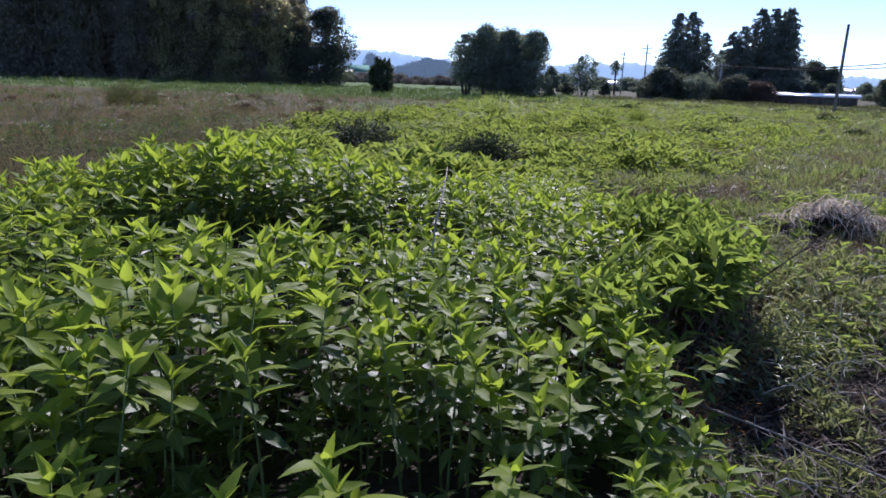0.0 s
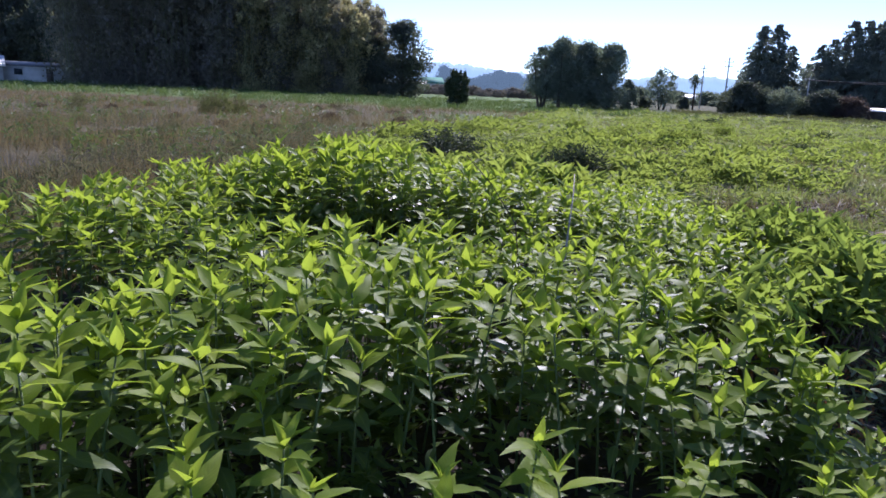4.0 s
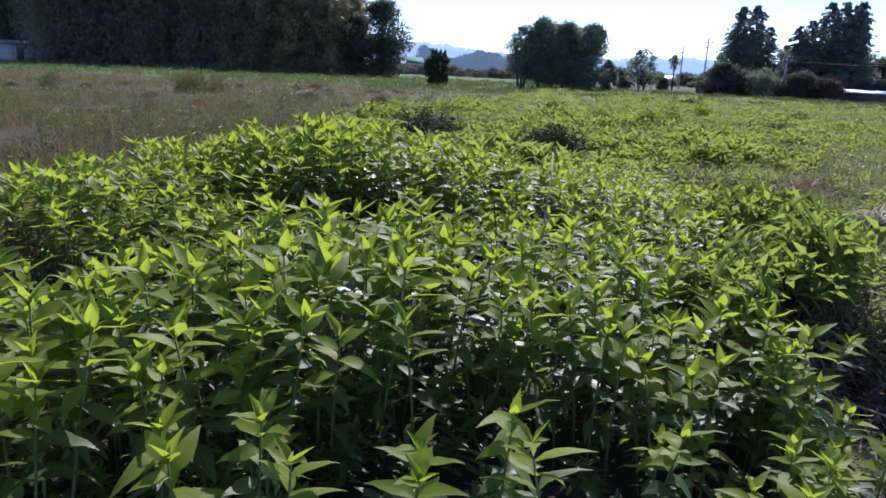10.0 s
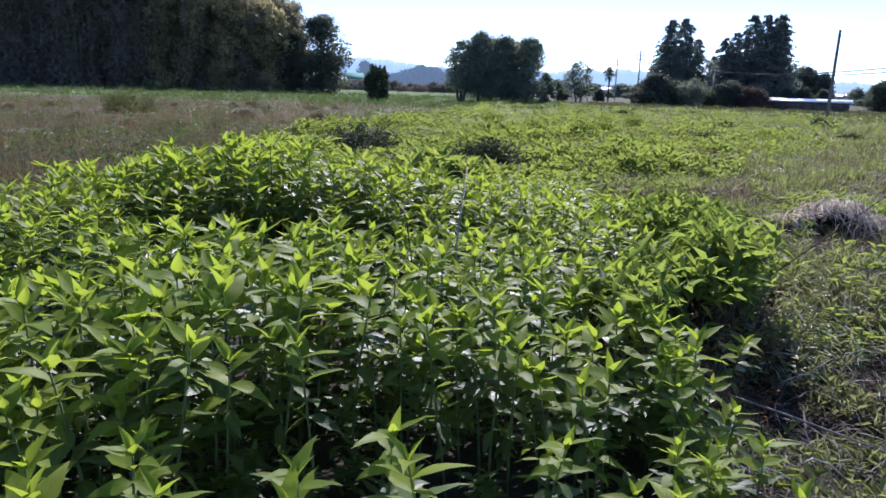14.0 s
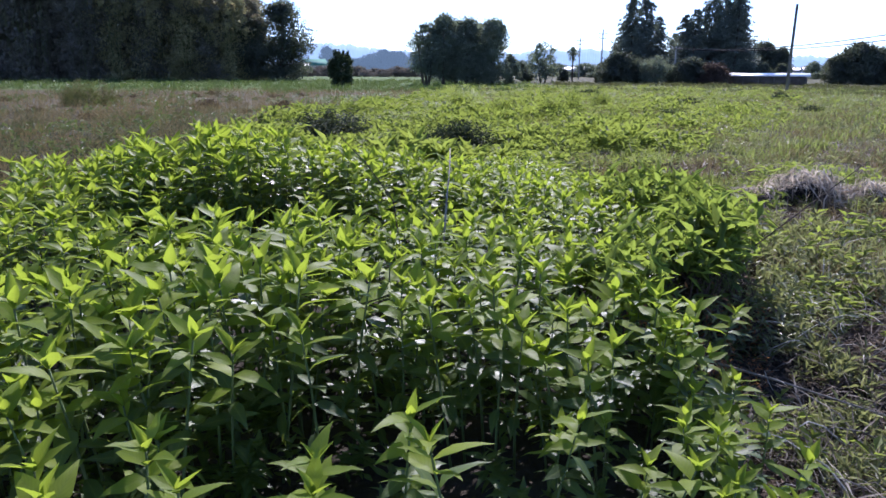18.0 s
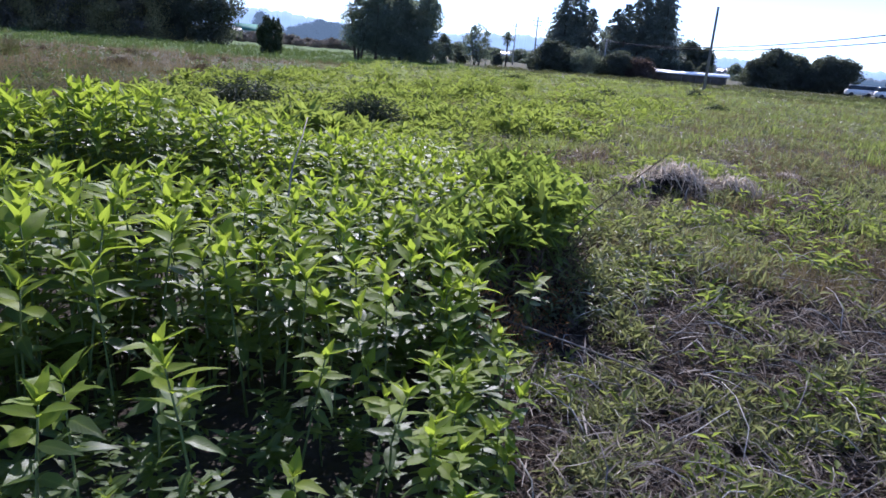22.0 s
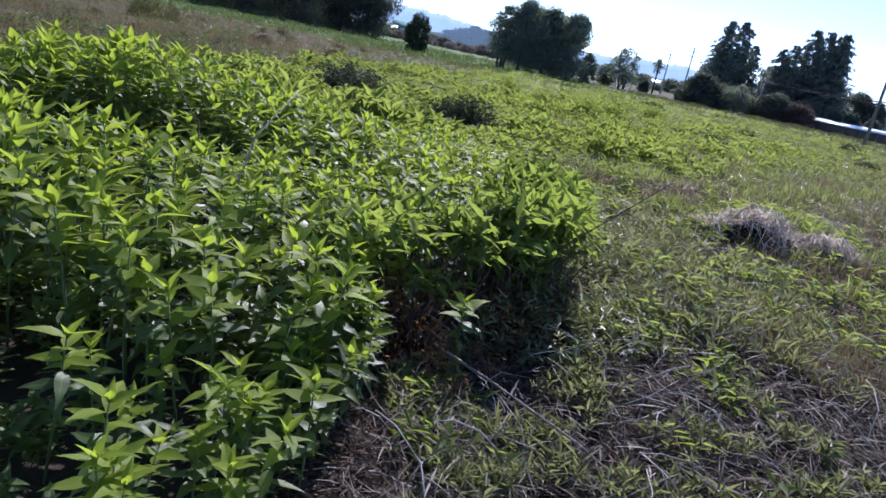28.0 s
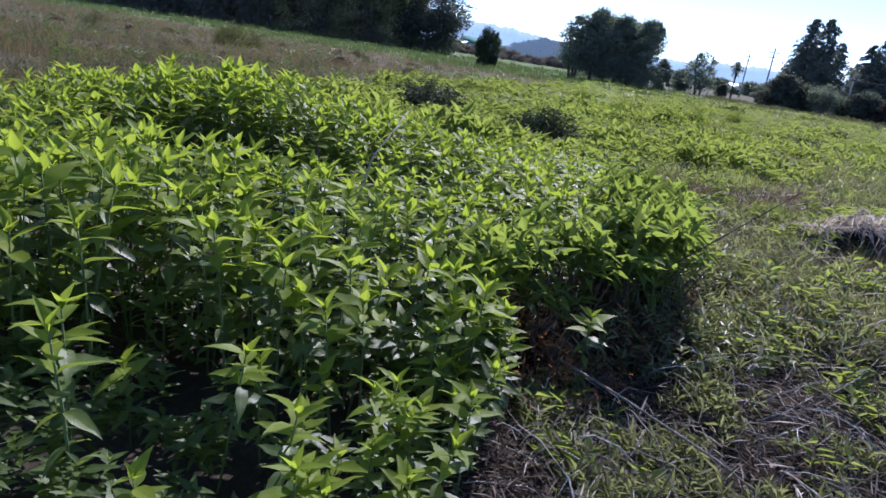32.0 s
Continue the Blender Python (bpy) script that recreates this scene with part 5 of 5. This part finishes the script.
for bx, by, s in ((4.35, 7.35, 0.8), (5.1, 7.05, 0.9), (5.5, 7.0, 0.6), (3.7, 7.6, 1.0), (5.9, 7.9, 1.2), (6.4, 8.3, 1.1), (3.4, 6.2, 0.8), (6.8, 7.2, 0.9), (4.0, 9.2, 1.1), (5.3, 9.0, 1.2), (7.6, 8.4, 1.0), (2.9, 9.0, 0.9)):
    copy_thing(clump, pose(bx, by, 0, 0, 0, brng.uniform(0, 360)) @ Matrix.Scale(s, 4))


# narrow yellowing grass between the low weeds
for i in range(16):
    copy_thing(clump, pose(0.80 + brng.uniform(-0.45, 0.55), 8.99 + brng.uniform(-0.6, 0.6), 0, 0, 0, brng.uniform(0, 360)) @ Matrix.Diagonal((0.8, 0.8, brng.uniform(1.3, 2.0), 1)))
meadow_clump = make_leafy(brng, "meadow_clump", "loose upright olive weed clump in the dry meadow", "weed", 0.75, 0.95, 420, 0.22, 0.04, M_olive, "meadow weed clumps")
meadow_clump.matrix_basis = pose(-13.9, 31.3, 0)
for bx, by, s in ((-14.7, 31.6, 0.75), (-13.2, 31.9, 0.6), (-8.9, 36.0, 0.5), (-22.0, 33.0, 0.6)):
    copy_thing(meadow_clump, pose(bx, by, 0, 0, 0, brng.uniform(0, 360)) @ Matrix.Scale(s, 4))


# ---- dead stalks ----
def stalk(points, r, material, label):
    root = part("dead_stalk", tube(points, [r * (1 - 0.55 * i / (len(points) - 1)) for i in range(len(points))], 6), material)
    return tagged(root, label, "stalk", "dead stalks")


stalk([(-0.22, 3.85, 0.0), (-0.33, 3.8, 0.82), (-0.48, 3.79, 1.04), (-0.63, 3.78, 1.2)], 0.005, M_twig, "thin dead stalk leaning out of the weeds")
stalk([(-0.1, 3.4, 0.0), (-0.02, 3.87, 0.81), (0.02, 4.2, 0.95), (0.04, 4.45, 1.05)], 0.007, M_stalk, "thin dead stalk leaning out of the weeds")
stalk([(1.25, 3.95, 0.0), (1.63, 3.75, 0.4), (1.93, 3.62, 0.74), (2.21, 3.47, 1.07)], 0.006, M_twig, "long thin dark twig rising from the bed's edge")
stalk([(1.2, 3.02, 0.16), (1.48, 2.82, 0.13), (1.86, 2.52, 0.08), (2.06, 2.34, 0.03)], 0.008, M_stalk, "fallen brown stalk lying on the straw")
stalk([(2.6, 4.24, 0.0), (2.62, 4.3, 0.14), (2.63, 4.34, 0.3)], 0.006, M_pale, "short bleached white stalk standing in the straw")
stalk([(1.15, 2.3, 0.0), (1.14, 2.4, 0.08), (1.12, 2.48, 0.18)], 0.004, M_pale, "short bleached white stalk standing in the straw")
for i in range(230):
    d = brng.uniform(1.7, 6.5)
    g = radians(brng.uniform(22, 55))
    px, py = d * math.sin(g), d * math.cos(g)
    if px < right_edge(py) + 0.15:
        continue
    t, L, up = brng.uniform(0, 6.28), brng.uniform(0.2, 0.55), brng.uniform(0.02, 0.22)
    z0 = float(ground_z(px, py)) + 0.015
    pale = brng.random() < 0.6
    stalk([(px, py, z0), (px + 0.45 * L * math.cos(t - 0.12), py + 0.45 * L * math.sin(t - 0.12), z0 + up * 0.6 + 0.015), (px + 0.78 * L * math.cos(t + 0.06), py + 0.78 * L * math.sin(t + 0.06), z0 + up * 0.9 + 0.012), (px + L * math.cos(t + 0.15), py + L * math.sin(t + 0.15), z0 + up)], brng.uniform(0.002, 0.0048), M_pale if pale else M_stalk, "bleached pale stalk lying in the straw" if pale else "brown dead stalk lying in the straw")

# rust-brown dead weeds in the bed's hollow
rust = make_leafy(brng, "rusty_dead_weed", "rust-brown withered weed in the bed's hollow", "weed", 0.13, 0.3, 130, 0.035, 0.009, M_rust, "withered weeds")
rust.matrix_basis = pose(1.2, 2.94, 0) @ Matrix.Scale(0.9, 4)
for bx, by, s in ((1.13, 3.07, 1.3), (1.25, 2.97, 0.9), (1.35, 2.8, 0.6), (1.5, 3.02, 0.7), (1.09, 2.62, 0.6), (1.02, 2.8, 0.9), (0.95, 3.3, 1.8), (1.05, 3.2, 1.7), (1.18, 2.84, 0.8), (1.2, 3.15, 1.1), (1.42, 3.2, 0.7), (1.62, 3.4, 0.9), (1.75, 3.6, 1.0), (1.5, 3.5, 1.3), (1.28, 2.7, 0.5)):
    copy_thing(rust, pose(bx, by, 0, 0, 0, brng.uniform(0, 360)) @ Matrix.Scale(s, 4))


lone = copy_thing(full_sources[2], Matrix.Identity(4))
lone.matrix_basis = pose(1.31, 3.13, 0.0, 18, -14, 40) @ Matrix.Diagonal((0.75, 0.75, 0.72, 1))


# ---- finer weeds on the bed's flank ----
fine = make_leafy(brng, "fine_leaved_weed", "dark bushy weed with narrow leaves at the bed's edge", "weed", 0.2, 0.6, 90, 0.115, 0.034, M_fine, "fine-leaved weeds", 0.86)
first = True
for gy in np.arange(3.0, 5.6, 0.17):
    for gx in np.arange(0.75, 2.3, 0.17):
        px, py = gx + brng.uniform(-0.06, 0.06), gy + brng.uniform(-0.06, 0.06)
        e = right_edge(py)
        if e - 0.42 < px < e + 0.05 and not (py < 3.25 and px > 0.9):
            s = brng.uniform(0.8, 1.1) * (1.0 if px < e else 0.75)
            m = pose(px, py, float(ground_z(px, py)), 0, 0, brng.uniform(0, 360)) @ Matrix.Diagonal((1.0, 1.0, s, 1))
            if first:
                fine.matrix_basis, first = m, False
            else:
                copy_thing(fine, m)


withered = make_leafy(brng, "withered_weed", "brown withered low weed in the shade of the bed's edge", "weed", 0.16, 0.4, 130, 0.075, 0.014, M_dead, "shaded weeds")
first = True
for gy in np.arange(2.95, 4.3, 0.19):
    for gx in np.arange(0.85, 2.15, 0.19):
        px, py = gx + brng.uniform(-0.07, 0.07), gy + brng.uniform(-0.07, 0.07)
        if right_edge(py) - 0.5 < px < right_edge(py) + 0.5 and math.hypot(px - 1.15, py - 3.0) > 0.22:
            k = brng.uniform(0.6, 1.2) if px < right_edge(py) + 0.12 else brng.uniform(0.2, 0.5)
            m = pose(px, py, float(ground_z(px, py)), 0, 0, brng.uniform(0, 360)) @ Matrix.Diagonal((1.0, 1.0, k, 1))
            if first:
                withered.matrix_basis, first = m, False
            else:
                copy_thing(withered, m)
for i in range(26):
    px, py = brng.uniform(0.95, 1.75), brng.uniform(2.95, 3.9)
    if px < right_edge(py) + 0.12:
        z = float(ground_z(px, py))
        stalk([(px, py, z - 0.02), (px + brng.uniform(-0.06, 0.06), py + brng.uniform(-0.06, 0.06), z + 0.25), (px + brng.uniform(-0.15, 0.15), py + brng.uniform(-0.15, 0.1), z + brng.uniform(0.35, 0.55))], 0.004, M_twig, "dark dead twig in the shade of the bed's edge")


# ---- poles, wires, buildings and cars ----
def make_pole(az, d, h, r, material, label, arms=(), lean=0.0):
    root = thing("utility_pole", label, "pole", "poles")
    part("shaft", tube([(0, 0, -0.3), (lean * 0.5, 0, h * 0.5), (lean, 0, h)], (r, r * 0.88, r * 0.75), 10), material, root)
    for z, w in arms:
        part("crossarm", box(-w / 2, w / 2, -0.06, 0.06, z - 0.05, z + 0.05), M_conc, root)
        for sx in (-0.42, 0.42):
            part("insulator", tube([(sx * w, 0, z + 0.04), (sx * w, 0, z + 0.14), (sx * w, 0, z + 0.26)], (0.04, 0.06, 0.03), 6), M_wallw, root)
    x, y = at(az, d)
    root.matrix_basis = pose(x, y, 0, 0, 0, -az)
    return x, y


make_pole(29.2, 64, 6.85, 0.13, M_wood, "weathered bare pole standing at the field's edge", lean=0.0)
pa = make_pole(21.3, 108, 5.2, 0.12, M_conc, "slim utility pole before the bushes", ((4.9, 1.2),))
make_pole(15.8, 120, 8.3, 0.14, M_conc, "concrete utility pole beyond the field", ((7.6, 1.5), (6.9, 1.2)))
make_pole(14.1, 150, 8.4, 0.14, M_conc, "concrete utility pole beyond the field", ((7.8, 1.5), (7.1, 1.2)))
make_pole(17.0, 180, 8.0, 0.14, M_conc, "concrete utility pole beyond the field", ((7.4, 1.5),))
pb = make_pole(52, 75, 9.4, 0.15, M_conc, "concrete utility pole beside the field", ((8.9, 1.6), (8.05, 1.6)))
for k, (dz, off) in enumerate(((-1.15, -0.3), (-2.0, 0.3))):
    pts = []
    for u in np.linspace(0, 1, 15):
        pts.append((pa[0] + off + (pb[0] - pa[0]) * u, pa[1] + (pb[1] - pa[1]) * u, 4.9 + dz * u + 0.2 * u + 4.95 * u * u - 0.9 * math.sin(math.pi * u) * (1 - u)))
    tagged(part("overhead_wire", tube(pts, [0.055] * 15, 5), M_wire), "black overhead wire sagging between utility poles", "wire", "overhead wires")


def make_house(az, d, w, dep, h, rise, turn, wall, roof, label, name="house", openings=2):
    """A gabled building: walls, an overhanging roof of two slopes, windows with frames, and a door."""
    root = thing(name, label, "building", "")
    V = [(-w / 2, -dep / 2, 0), (w / 2, -dep / 2, 0), (w / 2, dep / 2, 0), (-w / 2, dep / 2, 0), (-w / 2, -dep / 2, h), (w / 2, -dep / 2, h), (w / 2, dep / 2, h), (-w / 2, dep / 2, h), (-w / 2, 0, h + rise), (w / 2, 0, h + rise)]
    F = [(0, 1, 5), (0, 5, 4), (1, 2, 6), (1, 6, 5), (2, 3, 7), (2, 7, 6), (3, 0, 4), (3, 4, 7), (4, 7, 8), (5, 9, 6)]
    part("wall", (np.array(V, float), np.array(F)), wall, root, smooth=False)
    o, t = 0.4, 0.12
    k = rise / (dep / 2)
    for sgn in (-1, 1):
        y0, z0 = sgn * (dep / 2 + o), h - o * k
        R = [(-w / 2 - o, y0, z0), (w / 2 + o, y0, z0), (w / 2 + o, 0, h + rise), (-w / 2 - o, 0, h + rise)]
        R += [(a, b, c + t) for a, b, c in R]
        Q = [(0, 1, 2, 3), (4, 7, 6, 5), (0, 4, 5, 1), (1, 5, 6, 2), (2, 6, 7, 3), (3, 7, 4, 0)]
        part("roof_slope", (np.array(R, float) + np.array((0, 0, 0.02)), np.array([x for a, b, c, e in Q for x in ((a, b, c), (a, c, e))])), roof, root, smooth=False)
    for i in range(openings):
        cx = -w / 2 + w * (i + 0.5) / (openings + 1)
        f = part("window", box(cx - 0.6, cx + 0.6, -dep / 2 - 0.05, -dep / 2 + 0.02, h * 0.4, h * 0.4 + 1.0), M_wallw, root, smooth=False)
        part("pane", box(cx - 0.52, cx + 0.52, -dep / 2 - 0.07, -dep / 2 - 0.05, h * 0.4 + 0.08, h * 0.4 + 0.92), M_glass, f, smooth=False)
    cx = w / 2 - w * 0.5 / (openings + 1)
    part("door", box(cx - 0.45, cx + 0.45, -dep / 2 - 0.05, -dep / 2 + 0.02, 0, min(2.0, h * 0.85)), M_walld, root, smooth=False)
    x, y = at(az, d)
    root.matrix_basis = pose(x, y, 0, 0, 0, turn - az)
    return root


make_house(-39.4, 124, 7.0, 5.0, 2.2, 1.3, 0, M_wallw, M_roofw, "small farm building with a pale sheet roof", "barn")
make_house(-35.9, 126, 8.2, 5.0, 2.3, 0.5, 0, M_wallw, M_roofd, "long pale-walled farm shed beside the grove", "shed", 1)
make_house(-6.9, 300, 9.0, 6.0, 4.0, 2.2, 20, M_wallw, M_roofg, "distant house with a green sheet roof")
make_house(-8.1, 290, 8.0, 6.0, 2.8, 1.4, -15, M_wallw, M_roofd, "distant house with a grey tiled roof")
make_house(14.9, 280, 8.0, 6.0, 2.2, 1.2, 25, M_wallw, M_roofd, "distant house with a grey tiled roof")
make_house(13.4, 330, 7.0, 6.0, 2.4, 1.3, -10, M_wallw, M_roofw, "distant house with a pale roof")
make_house(12.2, 320, 8.0, 6.0, 2.4, 1.4, 10, M_wallw, M_roofd, "distant house with a grey tiled roof")
make_house(30.9, 330, 9.0, 6.0, 2.6, 1.5, 10, M_wallw, M_roofd, "distant house with a grey tiled roof")
make_house(32.0, 340, 8.0, 6.0, 2.6, 1.6, -10, M_wallw, M_roofw, "distant house with a pale roof")
make_house(30.2, 380, 9.0, 6.0, 2.6, 1.6, 0, M_wallw, M_roofd, "distant house with a grey tiled roof")
make_house(43.0, 120, 9.5, 7.0, 3.9, 0.9, 0, M_walld, M_roofd, "dark-walled farm building beside parked cars", "barn")

# low long shed with a pale roof
shed = thing("low_shed", "long low shed with a pale sheet roof at the field's end", "shed")
part("wall", box(-5.0, 5.0, -1.6, 1.6, -0.1, 1.15), M_walld, shed, smooth=False)
sv = np.array([(-5.4, -2.0, 1.12), (5.4, -2.0, 1.12), (5.4, 2.0, 1.5), (-5.4, 2.0, 1.5), (-5.4, -2.0, 1.2), (5.4, -2.0, 1.2), (5.4, 2.0, 1.58), (-5.4, 2.0, 1.58)])
part("roof", (sv, np.array([x for a, b, c, e in [(0, 3, 2, 1), (4, 5, 6, 7), (0, 1, 5, 4), (1, 2, 6, 5), (2, 3, 7, 6), (3, 0, 4, 7)] for x in ((a, b, c), (a, c, e))])), M_roofw, shed, smooth=False)
for k in range(6):
    part("post", box(-4.9 + k * 1.94, -4.8 + k * 1.94, -1.9, -1.8, -0.1, 1.12), M_wood, shed, smooth=False)
sx, sy = at(27.8, 108)
shed.matrix_basis = pose(sx, sy, 0, 0, 0, -27.8)


def make_car(az, d, turn, paint, label):
    """A small parked car: body, glazed cabin, four wheels."""
    root = thing("parked_car", label, "car", "parked cars")
    prof = [(-1.7, 0.28), (-1.72, 0.75), (-1.55, 0.95), (-0.9, 1.0), (1.1, 1.0), (1.65, 0.85), (1.72, 0.55), (1.68, 0.28)]
    cab = [(-1.5, 0.97), (-1.3, 1.5), (0.35, 1.55), (1.1, 0.98)]

    def slab(p, half):
        n = len(p)
        V = [(a, -half, b) for a, b in p] + [(a, half, b) for a, b in p]
        F = [(0, i, i + 1) for i in range(1, n - 1)] + [(n, n + i + 1, n + i) for i in range(1, n - 1)]
        for i in range(n):
            j = (i + 1) % n
            F += [(i, n + i, n + j), (i, n + j, j)]
        return np.array(V, float), np.array(F)
    part("body", slab(prof, 0.74), paint, root, smooth=False)
    part("cabin_glass", slab(cab, 0.66), M_glass, root, smooth=False)
    part("roof_panel", box(-1.3, 0.35, -0.66, 0.66, 1.54, 1.6), paint, root, smooth=False)
    for wx in (-1.1, 1.1):
        for wy in (-0.7, 0.7):
            part("wheel", tube([(wx, wy - 0.09, 0.3), (wx, wy + 0.09, 0.3)], (0.3, 0.3), 12), M_dark, root)
    x, y = at(az, d)
    root.matrix_basis = pose(x, y, 0, 0, 0, turn - az)


make_car(39.2, 116, 15, M_white, "small white parked car beside the farm building")
make_car(40.2, 117, -10, M_white, "small white parked van beside the farm building")
make_car(41.0, 115, 20, M_white, "small white parked car beside the farm building")
